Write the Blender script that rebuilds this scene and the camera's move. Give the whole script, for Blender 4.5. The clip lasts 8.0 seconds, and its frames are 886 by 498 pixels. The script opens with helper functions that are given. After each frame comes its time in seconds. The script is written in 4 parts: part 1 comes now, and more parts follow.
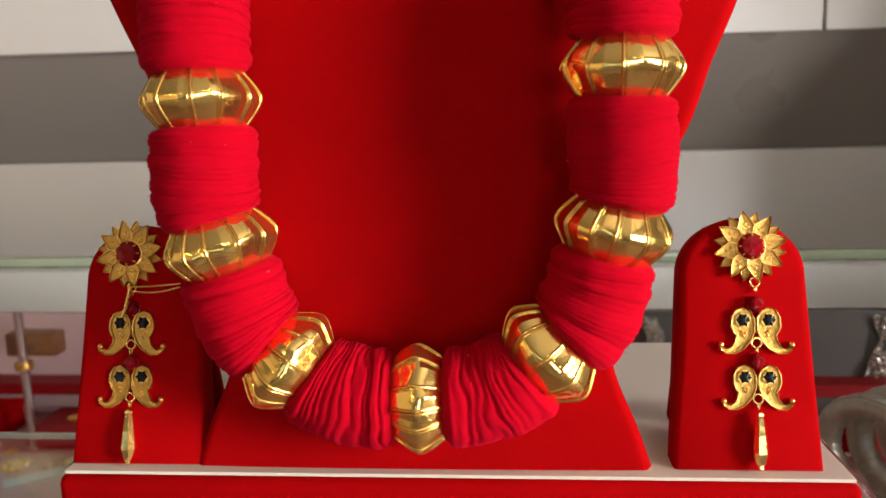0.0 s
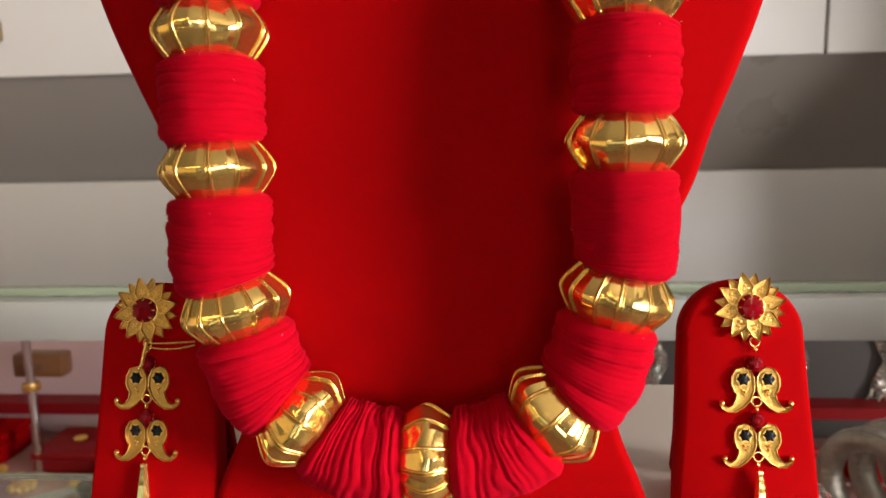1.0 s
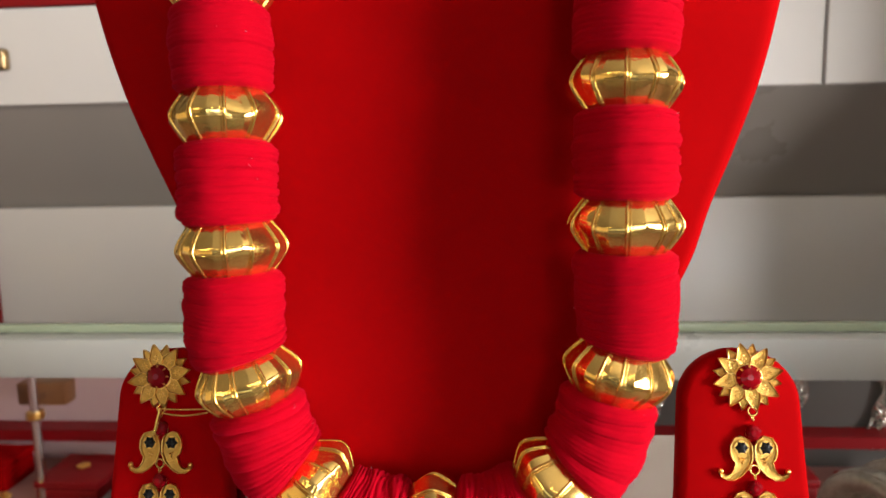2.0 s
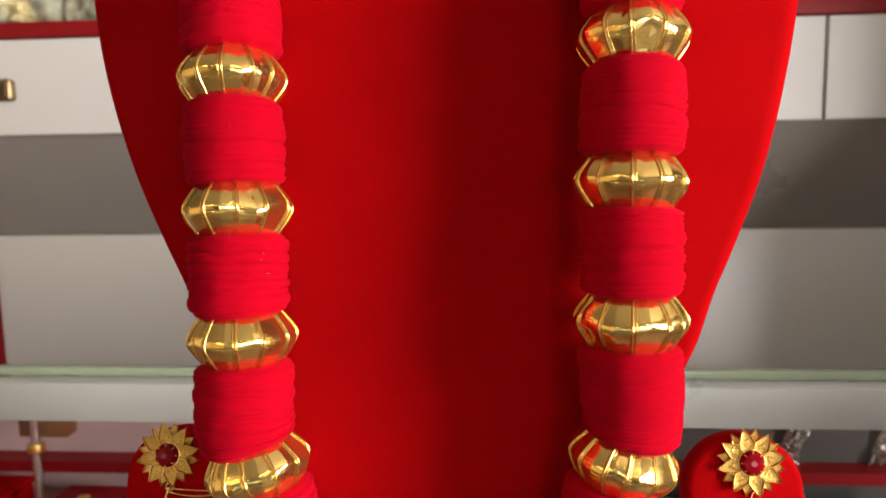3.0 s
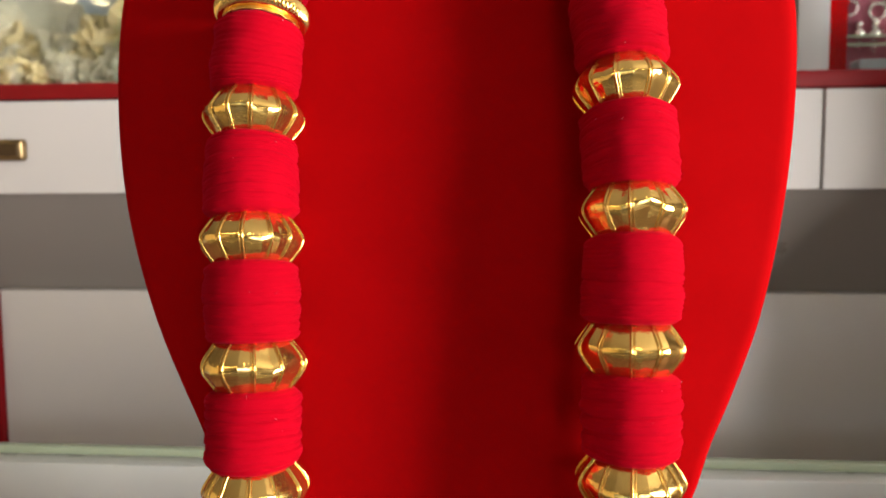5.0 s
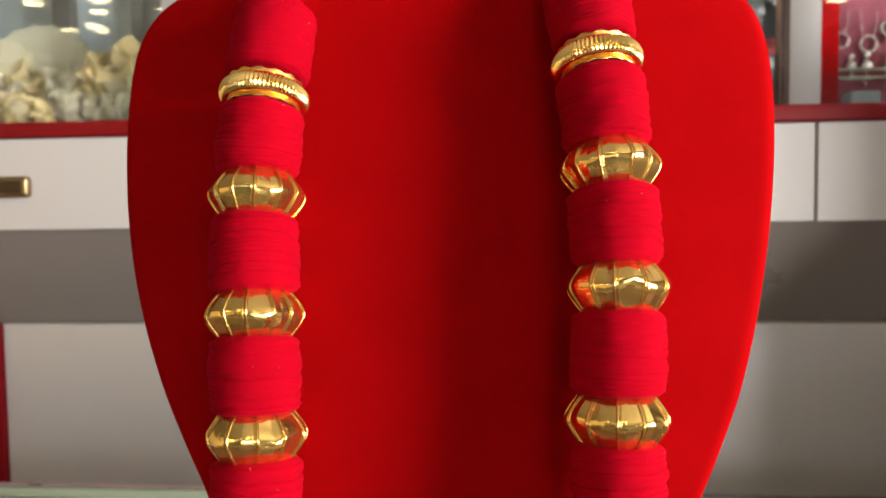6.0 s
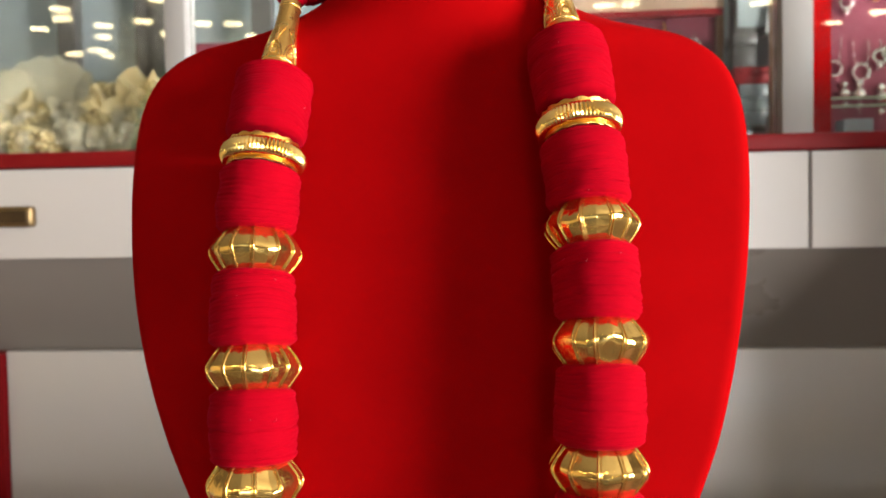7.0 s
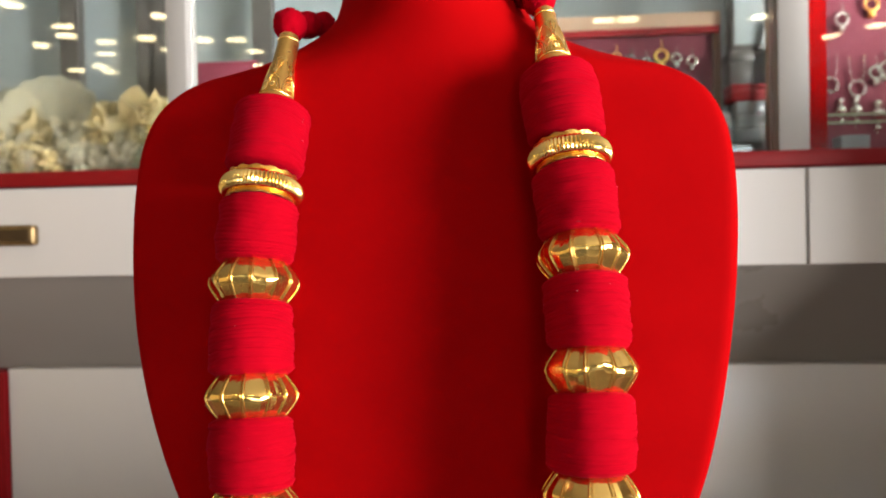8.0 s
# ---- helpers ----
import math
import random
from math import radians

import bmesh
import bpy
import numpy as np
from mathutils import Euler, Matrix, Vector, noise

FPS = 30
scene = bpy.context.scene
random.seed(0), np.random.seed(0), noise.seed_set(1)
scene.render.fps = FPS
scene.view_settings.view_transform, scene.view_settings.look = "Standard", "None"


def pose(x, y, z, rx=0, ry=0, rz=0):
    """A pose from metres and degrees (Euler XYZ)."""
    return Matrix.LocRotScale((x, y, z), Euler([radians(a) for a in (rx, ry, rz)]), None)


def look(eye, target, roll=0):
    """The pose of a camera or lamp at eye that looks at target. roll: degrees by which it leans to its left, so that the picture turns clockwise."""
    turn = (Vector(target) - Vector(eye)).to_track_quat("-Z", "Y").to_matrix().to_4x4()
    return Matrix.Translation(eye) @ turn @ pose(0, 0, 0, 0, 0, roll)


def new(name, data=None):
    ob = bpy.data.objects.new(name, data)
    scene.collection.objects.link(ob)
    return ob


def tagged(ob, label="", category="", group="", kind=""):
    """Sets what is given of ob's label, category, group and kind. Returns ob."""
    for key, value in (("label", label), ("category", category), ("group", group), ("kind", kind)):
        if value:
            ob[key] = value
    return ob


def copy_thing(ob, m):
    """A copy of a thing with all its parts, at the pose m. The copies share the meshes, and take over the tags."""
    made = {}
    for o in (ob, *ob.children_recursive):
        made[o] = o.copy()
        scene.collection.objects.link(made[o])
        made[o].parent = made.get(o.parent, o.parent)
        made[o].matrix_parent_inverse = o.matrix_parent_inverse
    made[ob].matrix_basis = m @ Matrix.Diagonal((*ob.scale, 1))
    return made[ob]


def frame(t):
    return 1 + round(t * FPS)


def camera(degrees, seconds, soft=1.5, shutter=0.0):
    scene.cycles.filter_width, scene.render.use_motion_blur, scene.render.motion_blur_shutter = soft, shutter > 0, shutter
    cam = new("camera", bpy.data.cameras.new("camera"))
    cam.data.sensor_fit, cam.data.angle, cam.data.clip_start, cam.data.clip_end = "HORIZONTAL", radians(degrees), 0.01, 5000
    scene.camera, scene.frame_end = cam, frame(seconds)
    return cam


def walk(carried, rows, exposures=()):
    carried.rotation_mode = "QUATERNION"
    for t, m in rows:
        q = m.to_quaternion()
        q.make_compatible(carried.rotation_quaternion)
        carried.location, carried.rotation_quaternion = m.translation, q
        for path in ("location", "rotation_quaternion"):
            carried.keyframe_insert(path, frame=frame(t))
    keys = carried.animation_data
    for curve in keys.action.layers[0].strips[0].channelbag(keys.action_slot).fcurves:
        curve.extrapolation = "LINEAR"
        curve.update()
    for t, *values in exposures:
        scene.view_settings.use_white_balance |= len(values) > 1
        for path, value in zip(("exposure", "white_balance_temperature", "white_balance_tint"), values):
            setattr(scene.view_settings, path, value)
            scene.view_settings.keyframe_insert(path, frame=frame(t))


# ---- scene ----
cam = camera(59.4, 8.0)
METRES, EYE, TILT, LEAN, TURN = 0.17, 0.155, -10.5, 1.4, 4.2
ROWS = [
    (0.0, 0.0, 0.0, 0.0, 0.0, 0.0, -0.0),
    (0.5, -0.0024, -0.0205, 0.0434, 0.12, 0.28, -0.05),
    (1.0, -0.0106, -0.046, 0.1063, 0.21, 0.67, -0.09),
    (1.5, -0.0156, -0.0815, 0.1612, 0.24, 1.17, -0.13),
    (3.0, -0.0394, -0.1278, 0.3776, 0.25, 2.84, -0.44),
    (3.5, -0.0378, -0.1351, 0.4502, 0.28, 3.44, -0.81),
    (4.0, -0.0454, -0.1704, 0.5206, 0.31, 4.05, -1.04),
    (4.5, -0.0575, -0.1931, 0.5722, 0.28, 4.75, -1.15),
    (6.0, -0.0439, -0.3071, 0.7283, 0.38, 7.07, -0.7),
    (6.5, -0.0347, -0.3657, 0.7764, 0.46, 7.81, -0.59),
    (7.0, -0.0156, -0.4018, 0.8015, 0.55, 8.47, -0.52),
    (7.5, -0.004, -0.4275, 0.821, 0.64, 9.02, -0.43),
    (8.0, 0.002, -0.4483, 0.8355, 0.69, 9.42, -0.34),
]
# a phone lens: the near display is sharp, the shop behind it soft
cam.data.dof.use_dof, cam.data.dof.focus_distance, cam.data.dof.aperture_fstop = True, 0.27, 18.0
walk(cam, [(t, pose(0, 0, EYE, TILT, LEAN, TURN) @ pose(METRES * x, METRES * y, METRES * z, 90 + pitch, roll, yaw)) for t, x, y, z, yaw, pitch, roll in ROWS], exposures=[(0.0, 1.23), (3.0, 1.33), (8.0, 1.27)])

# ---- world, sun, large lights ----
world = bpy.data.worlds.new("daylight")
world.use_nodes = True
scene.world = world
wt = world.node_tree
sky = wt.nodes.new("ShaderNodeTexSky")
sky.sky_type, sky.sun_disc = "NISHITA", False
sky.sun_elevation, sky.sun_rotation = radians(40), radians(120)
wt.links.new(sky.outputs[0], wt.nodes["Background"].inputs[0])
wt.nodes["Background"].inputs[1].default_value = 0.12


def area_lamp(name, m, sx, sy, watts, colour):
    data = bpy.data.lights.new(name, "AREA")
    data.shape, data.size, data.size_y, data.energy, data.color = "RECTANGLE", sx, sy, watts, colour
    ob = new(name, data)
    ob.matrix_world = m
    return ob


# daylight through the shop window on the right
area_lamp("window_daylight", look((2.52, -0.82, 0.34), (0.0, 0.25, 0.25)), 1.0, 1.0, 104, (1.0, 0.97, 0.93))
# daylight through the shop door behind the camera
area_lamp("door_daylight", look((1.75, -5.84, 0.12), (0.0, 0.25, 0.3)), 1.55, 2.1, 24, (0.93, 0.97, 1.0))


# ---- materials ----
def material(name):
    m = bpy.data.materials.new(name)
    m.use_nodes = True
    return m, m.node_tree.nodes, m.node_tree.links, m.node_tree.nodes["Principled BSDF"]


def surface(name, a, b, rough, scale=30.0, bump=0.1, bump_scale=300.0, metal=0.0, sheen=0.0, sheen_tint=(1, 1, 1), spec=0.5, rough_var=0.1, coat=0.0, vary=0.0, trans=0.0, nap=0.45):
    """Two colours mixed by noise, with fine relief and uneven roughness."""
    m, n, l, p = material(name)
    co = n.new("ShaderNodeTexCoord")
    big = n.new("ShaderNodeTexNoise")
    big.inputs["Scale"].default_value, big.inputs["Detail"].default_value = scale, 6
    l.new(co.outputs["Object"], big.inputs["Vector"])
    mix = n.new("ShaderNodeMix")
    mix.data_type = "RGBA"
    mix.inputs[6].default_value, mix.inputs[7].default_value = (*a, 1), (*b, 1)
    l.new(big.outputs[0], mix.inputs[0])
    colour = mix.outputs[2]
    if vary:
        info, hsv, rng = n.new("ShaderNodeObjectInfo"), n.new("ShaderNodeHueSaturation"), n.new("ShaderNodeMapRange")
        rng.inputs[3].default_value, rng.inputs[4].default_value = 1 - vary, 1 + vary
        l.new(info.outputs["Random"], rng.inputs[0])
        l.new(rng.outputs[0], hsv.inputs["Value"])
        l.new(colour, hsv.inputs["Color"])
        colour = hsv.outputs[0]
    l.new(colour, p.inputs["Base Color"])
    fine = n.new("ShaderNodeTexNoise")
    fine.inputs["Scale"].default_value, fine.inputs["Detail"].default_value = bump_scale, 4
    l.new(co.outputs["Object"], fine.inputs["Vector"])
    if bump:
        bp = n.new("ShaderNodeBump")
        bp.inputs["Strength"].default_value, bp.inputs["Distance"].default_value = bump, 0.001
        l.new(fine.outputs[0], bp.inputs["Height"])
        l.new(bp.outputs[0], p.inputs["Normal"])
    rr = n.new("ShaderNodeMapRange")
    rr.inputs[3].default_value, rr.inputs[4].default_value = max(0.02, rough - rough_var), min(1, rough + rough_var)
    l.new(big.outputs[0], rr.inputs[0])
    l.new(rr.outputs[0], p.inputs["Roughness"])
    p.inputs["Metallic"].default_value = metal
    p.inputs["Transmission Weight"].default_value = trans
    p.inputs["Specular IOR Level"].default_value = spec
    p.inputs["Sheen Weight"].default_value = sheen
    p.inputs["Sheen Roughness"].default_value = nap
    p.inputs["Sheen Tint"].default_value = (*sheen_tint, 1)
    p.inputs["Coat Weight"].default_value = coat
    p.inputs["Coat Roughness"].default_value = 0.08
    return m


def clear_glass(name, tint=(0.93, 0.97, 0.95), rough=0.0, ior=1.45):
    m, n, l, p = material(name)
    p.inputs["Base Color"].default_value = (*tint, 1)
    p.inputs["Transmission Weight"].default_value = 1
    p.inputs["Roughness"].default_value = rough
    p.inputs["IOR"].default_value = ior
    return m


def glow(name, colour, strength):
    m, n, l, p = material(name)
    p.inputs["Base Color"].default_value = (*colour, 1)
    p.inputs["Emission Color"].default_value = (*colour, 1)
    p.inputs["Emission Strength"].default_value = strength
    return m


VELVET = surface("red_velvet", (0.31, 0.0008, 0.0018), (0.22, 0.0005, 0.0012), 0.9, 22, 0.12, 2500, sheen=0.18, nap=0.22, sheen_tint=(1, 0.02, 0.03), spec=0.02)
YARN = surface("red_wool_yarn", (0.33, 0.0005, 0.008), (0.26, 0.0004, 0.006), 0.95, 60, 0.2, 1800, sheen=0.1, sheen_tint=(1, 0.03, 0.12), spec=0.03, vary=0.06)
LINT = surface("pale_lint", (0.75, 0.45, 0.45), (0.6, 0.3, 0.3), 0.8, 60, 0.0)
GOLD = surface("polished_gold", (1.0, 0.72, 0.27), (0.95, 0.62, 0.18), 0.2, 90, 0.2, 300, metal=1.0, rough_var=0.05)
BEAD_GOLD = surface("hammered_gold", (1.0, 0.69, 0.23), (0.95, 0.57, 0.14), 0.14, 110, 0.4, 150, metal=0.975, rough_var=0.08)
GOLD_WIRE = surface("gold_wire", (0.98, 0.7, 0.26), (0.88, 0.57, 0.16), 0.22, 200, 0.4, 1500, metal=1.0)
RIB_GOLD = surface("milled_gold_wire", (0.86, 0.55, 0.16), (0.66, 0.38, 0.09), 0.22, 200, 0.1, 900, metal=0.97)
GOLD_OLD = surface("matt_gold", (0.93, 0.60, 0.19), (0.74, 0.42, 0.10), 0.30, 300, 0.3, 900, metal=1.0)
ANTIQUE = surface("darkened_gold", (0.66, 0.39, 0.10), (0.44, 0.23, 0.05), 0.38, 400, 0.4, 1000, metal=1.0)
RUBY = surface("ruby_stone", (0.26, 0.0015, 0.006), (0.08, 0.0005, 0.002), 0.09, 500, 0.0, spec=0.22)
ONYX = surface("black_stone", (0.006, 0.006, 0.008), (0.012, 0.011, 0.012), 0.35, 200, 0.0, spec=0.1)
LINING = surface("cream_card", (0.56, 0.49, 0.42), (0.51, 0.44, 0.38), 0.6, 25, 0.1, 900)
LAMINATE = surface("white_laminate", (0.56, 0.53, 0.515), (0.53, 0.50, 0.485), 0.22, 3, 0.0)
# greyer than LAMINATE: the shade under the drawers is put into this colour
RECESS_SHADE = surface("shaded_laminate", (0.27, 0.24, 0.22), (0.24, 0.21, 0.19), 0.3, 4, 0.0)
RED_PAINT = surface("dark_red_paint", (0.22, 0.003, 0.006), (0.18, 0.0025, 0.005), 0.5, 10, 0.05, 200, spec=0.2)
BRASS = surface("brushed_brass", (0.35, 0.25, 0.13), (0.28, 0.19, 0.09), 0.35, 60, 0.1, 800, metal=1.0)
DARK_BRASS = surface("dark_bronze", (0.10, 0.065, 0.035), (0.07, 0.045, 0.025), 0.4, 60, 0.1, 800, metal=0.8)
WHITE = surface("white_paint", (0.31, 0.295, 0.285), (0.285, 0.27, 0.26), 0.5, 6, 0.05, 150)
WALL = surface("brown_wall_panelling", (0.13, 0.085, 0.05), (0.09, 0.058, 0.034), 0.5, 4, 0.05, 150)
CREAM_WALL = surface("cream_wall_paint", (0.74, 0.62, 0.40), (0.68, 0.56, 0.35), 0.7, 4, 0.05, 150)
CEILING = surface("ceiling_paint", (0.30, 0.28, 0.255), (0.26, 0.24, 0.22), 0.8, 4, 0.05, 150)
FLOOR = surface("floor_tile", (0.17, 0.15, 0.13), (0.13, 0.115, 0.10), 0.25, 4, 0.02, 100)
# solid pale colour that holds the reflection seen in the counter's glass rail
RAIL_PALE = surface("pale_glass_rail", (0.43, 0.43, 0.405), (0.39, 0.39, 0.37), 0.3, 30, 0.02, 300)
CHROME = surface("chrome", (0.8, 0.8, 0.8), (0.7, 0.7, 0.7), 0.12, 60, 0.0, metal=1.0)
SILVER = surface("chased_silver", (0.56, 0.52, 0.46), (0.32, 0.29, 0.24), 0.38, 160, 0.8, 420, metal=1.0)
SILVER_BRIGHT = surface("bright_silver", (0.80, 0.77, 0.72), (0.62, 0.6, 0.55), 0.25, 120, 0.2, 300, metal=1.0)
MAUVE = surface("mauve_board", (0.55, 0.39, 0.40), (0.48, 0.32, 0.33), 0.4, 6, 0.02, 100)
ROSE = surface("dusty_rose_cloth", (0.40, 0.20, 0.18), (0.28, 0.12, 0.11), 0.6, 14, 0.1, 400)
WOOD = surface("brown_wood", (0.22, 0.09, 0.03), (0.14, 0.05, 0.02), 0.4, 40, 0.1, 200)
FRAME_WOOD = surface("tan_wood", (0.40, 0.27, 0.19), (0.32, 0.20, 0.13), 0.4, 30, 0.1, 200)
GLASS = clear_glass("clear_glass")
GLASS_EDGE = surface("green_glass_edge", (0.30, 0.34, 0.24), (0.26, 0.30, 0.21), 0.15, 20, 0.0, spec=0.7)
LAMP = glow("warm_downlight", (1.0, 0.80, 0.42), 17.0)
BROWN = surface("brown_wood_panel", (0.16, 0.08, 0.04), (0.11, 0.055, 0.028), 0.35, 12, 0.05, 120)
DARK_GREY = surface("dark_grey_board", (0.08, 0.074, 0.07), (0.06, 0.055, 0.052), 0.35, 8, 0.03, 120)
MARL = surface("dark_mauve_cloth", (0.15, 0.015, 0.034), (0.115, 0.011, 0.025), 0.8, 20, 0.2, 900)
CRYSTAL = surface("cut_crystal", (0.95, 0.90, 0.76), (0.86, 0.79, 0.60), 0.05, 60, 0.2, 90, rough_var=0.03, trans=0.82)
AMBER = surface("amber_crystal", (0.93, 0.80, 0.50), (0.84, 0.67, 0.36), 0.06, 60, 0.2, 90, rough_var=0.03, trans=0.68)
for crystal, index in ((CRYSTAL, 1.22), (AMBER, 1.25)):
    crystal.node_tree.nodes["Principled BSDF"].inputs["IOR"].default_value = index
BLUE_GREY = surface("blue_grey_mirror_board", (0.25, 0.28, 0.295), (0.21, 0.24, 0.25), 0.2, 3, 0.0)


# ---- building helpers ----
def finish(bm, name, mat, smooth=False, angle=40):
    bmesh.ops.recalc_face_normals(bm, faces=bm.faces)
    me = bpy.data.meshes.new(name)
    if smooth:
        for f in bm.faces:
            f.smooth = True
        for e in bm.edges:
            if len(e.link_faces) == 2 and e.calc_face_angle(0) > radians(angle):
                e.smooth = False
    bm.to_mesh(me)
    bm.free()
    me.materials.append(mat)
    return me


def part(name, bm, mat, parent=None, label="", m=None, smooth=False, angle=40):
    me = bm if isinstance(bm, bpy.types.Mesh) else finish(bm, name, mat, smooth, angle)
    ob = new(name, me)
    ob.parent = parent
    if m is not None:
        ob.matrix_basis = m
    return tagged(ob, label) if label else ob


def thing(name, label, category, group="", kind="", at=(0, 0, 0)):
    ob = new(name)
    ob.location = at
    ob.empty_display_size = 0.02
    return tagged(ob, label, category, group, kind)


def box(x0, x1, y0, y1, z0, z1, bevel=0.0, seg=2):
    bm = bmesh.new()
    bmesh.ops.create_cube(bm, size=1, matrix=Matrix.LocRotScale(((x0 + x1) / 2, (y0 + y1) / 2, (z0 + z1) / 2), None, (x1 - x0, y1 - y0, z1 - z0)))
    if bevel:
        bmesh.ops.bevel(bm, geom=bm.edges[:], offset=bevel, segments=seg, affect="EDGES", profile=0.5)
    return bm


def slab(name, dims, mat, kind="structure", label="", category="", bevel=0.0):
    ob = part(name, box(*dims, bevel=bevel), mat, smooth=bevel > 0)
    return tagged(ob, label, category, kind=kind)


def ring_mesh(rings, close_v=False, caps=True):
    """A skin over equal rings of points."""
    bm = bmesh.new()
    vs = [[bm.verts.new(p) for p in r] for r in rings]
    n = len(vs[0])
    rows = range(len(vs) if close_v else len(vs) - 1)
    for i in rows:
        a, b = vs[i], vs[(i + 1) % len(vs)]
        for j in range(n):
            bm.faces.new((a[j], a[(j + 1) % n], b[(j + 1) % n], b[j]))
    if caps and not close_v:
        bm.faces.new(vs[0][::-1])
        bm.faces.new(vs[-1])
    return bm


def lathe(profile, n=32):
    return ring_mesh([[(r * math.cos(2 * math.pi * j / n), r * math.sin(2 * math.pi * j / n), z) for j in range(n)] for r, z in profile])


def hoop(profile, n=32):
    """A lathe whose profile closes on itself, open in the middle."""
    return ring_mesh([[(r * math.cos(2 * math.pi * j / n), r * math.sin(2 * math.pi * j / n), z) for j in range(n)] for r, z in profile], close_v=True)


def torus(big, small, n=24, k=8, arc=1.0):
    rings = []
    for i in range(n):
        a = 2 * math.pi * i / n
        rings.append([((big + small * math.cos(2 * math.pi * j / k)) * math.cos(a), (big + small * math.cos(2 * math.pi * j / k)) * math.sin(a), small * math.sin(2 * math.pi * j / k)) for j in range(k)])
    return ring_mesh(rings, close_v=True)


def tube(points, radius, k=8):
    """A round rod along points; radius may be a list."""
    pts = [Vector(p) for p in points]
    rings = []
    for i, p in enumerate(pts):
        t = (pts[min(i + 1, len(pts) - 1)] - pts[max(i - 1, 0)]).normalized()
        side = t.cross(Vector((0.3, 0.8, 0.52))).normalized()
        up = t.cross(side)
        r = radius[i] if isinstance(radius, (list, tuple)) else radius
        rings.append([p + r * (math.cos(2 * math.pi * j / k) * side + math.sin(2 * math.pi * j / k) * up) for j in range(k)])
    return ring_mesh(rings)


def merged(pieces):
    bm = bmesh.new()
    for piece, m in pieces:
        piece.transform(m)
        tmp = bpy.data.meshes.new("tmp")
        piece.to_mesh(tmp)
        piece.free()
        bm.from_mesh(tmp)
        bpy.data.meshes.remove(tmp)
    return bm


def aim(p, direction, turn=0.0):
    """A pose at p whose z axis points along direction."""
    q = Vector(direction).to_track_quat("Z", "Y").to_matrix().to_4x4()
    return Matrix.Translation(p) @ q @ Matrix.Rotation(turn, 4, "Z")


def lerp_table(table, x):
    """A smooth curve through (x, value) pairs."""
    if x <= table[0][0]:
        return table[0][1]
    for i in range(len(table) - 1):
        (x0, y0), (x1, y1) = table[i], table[i + 1]
        if x <= x1:
            xm, ym = table[max(i - 1, 0)]
            xp, yp = table[min(i + 2, len(table) - 1)]
            h = x1 - x0
            m0 = (y1 - ym) / (x1 - xm) * h
            m1 = (yp - y0) / (xp - x0) * h
            t = (x - x0) / h
            return (2 * t**3 - 3 * t**2 + 1) * y0 + (t**3 - 2 * t**2 + t) * m0 + (-2 * t**3 + 3 * t**2) * y1 + (t**3 - t**2) * m1
    return table[-1][1]


# ---- the room ----
ZF, ZC = -0.95, 1.65
slab("floor", (-4.2, 2.7, -6.0, 1.9, ZF - 0.1, ZF), FLOOR, label="dark polished stone shop floor", category="floor")
slab("ceiling", (-4.2, 2.7, -6.0, 1.9, ZC, ZC + 0.1), CEILING, label="pale grey ceiling with round downlights", category="ceiling")
slab("wall_north", (-4.2, 2.7, 1.78, 1.9, ZF, ZC), WALL, label="brown panelled wall behind the cabinets", category="wall")
south = thing("wall_south", "brown panelled shop wall, door opening and two added window openings", "wall", kind="structure", at=(0, -5.94, 0))
# two unseen window openings added to give the gold bright and dark reflections
for x0, x1, z0, z1 in ((-4.2, -3.3, ZF, ZC), (-2.1, -1.7, ZF, 1.3), (-0.45, 0.95, ZF, ZC), (2.58, 2.7, ZF, ZC), (0.95, 2.58, 1.2, ZC), (-3.3, -0.45, 1.3, ZC), (-3.3, -2.1, ZF, -0.4), (-1.7, -0.45, ZF, -0.4)):
    part("wall_panel", box(x0, x1, -0.06, 0.06, z0, z1), WALL, south)
slab("wall_west", (-4.2, -4.08, -5.88, 1.78, ZF, ZC), CREAM_WALL, label="plain cream shop wall", category="wall")
east = thing("wall_east", "brown panelled shop wall with a wide window opening", "wall", kind="structure", at=(2.64, 0, 0))
for y0, y1, z0, z1 in ((-5.88, -1.9, ZF, ZC), (0.0, 1.78, ZF, ZC), (-1.9, 0.0, ZF, -0.3), (-1.9, 0.0, 0.98, ZC)):
    part("wall_panel", box(-0.06, 0.06, y0, y1, z0, z1), WALL, east)

lights = [(-2.75, -1.55), (-2.72, -2.01), (-2.83, -2.22), (-3.13, -2.44), (-2.66, -2.42), (-2.83, -2.72), (-3.08, -3.1), (-2.04, -1.9), (-2.36, -2.36), (-2.34, -2.7), (-3.32, -3.2), (-3.1, -3.3), (-2.0, -2.47), (-1.8, -2.5), (-1.78, -2.84), (-1.9, -3.3),
          (1.61, -2.5), (2.28, -3.1), (2.47, -2.85), (0.62, -2.42), (0.78, -2.42), (-0.4, -2.0), (0.55, -1.3)]
first = None
for x, y in lights:
    if first is None:
        first = thing("downlight", "round warm recessed ceiling downlight", "ceiling light", "ceiling downlights", at=(x, y, ZC))
        part("rim", hoop([(0.068, 0.0), (0.084, 0.0), (0.084, -0.006), (0.068, -0.009)], 32), WHITE, first)
        part("diffuser", lathe([(0.001, -0.004), (0.068, -0.004), (0.068, -0.001), (0.001, -0.001)], 32), LAMP, first)
    else:
        copy_thing(first, Matrix.Translation((x, y, ZC)))

# added out of view: keeps window light off the right of the cabinets
slab("side_light_blocker", (0.98, 1.12, 0.625, 1.34, ZF, 0.56), BROWN, label="unseen brown panel added to block window light", category="panel")

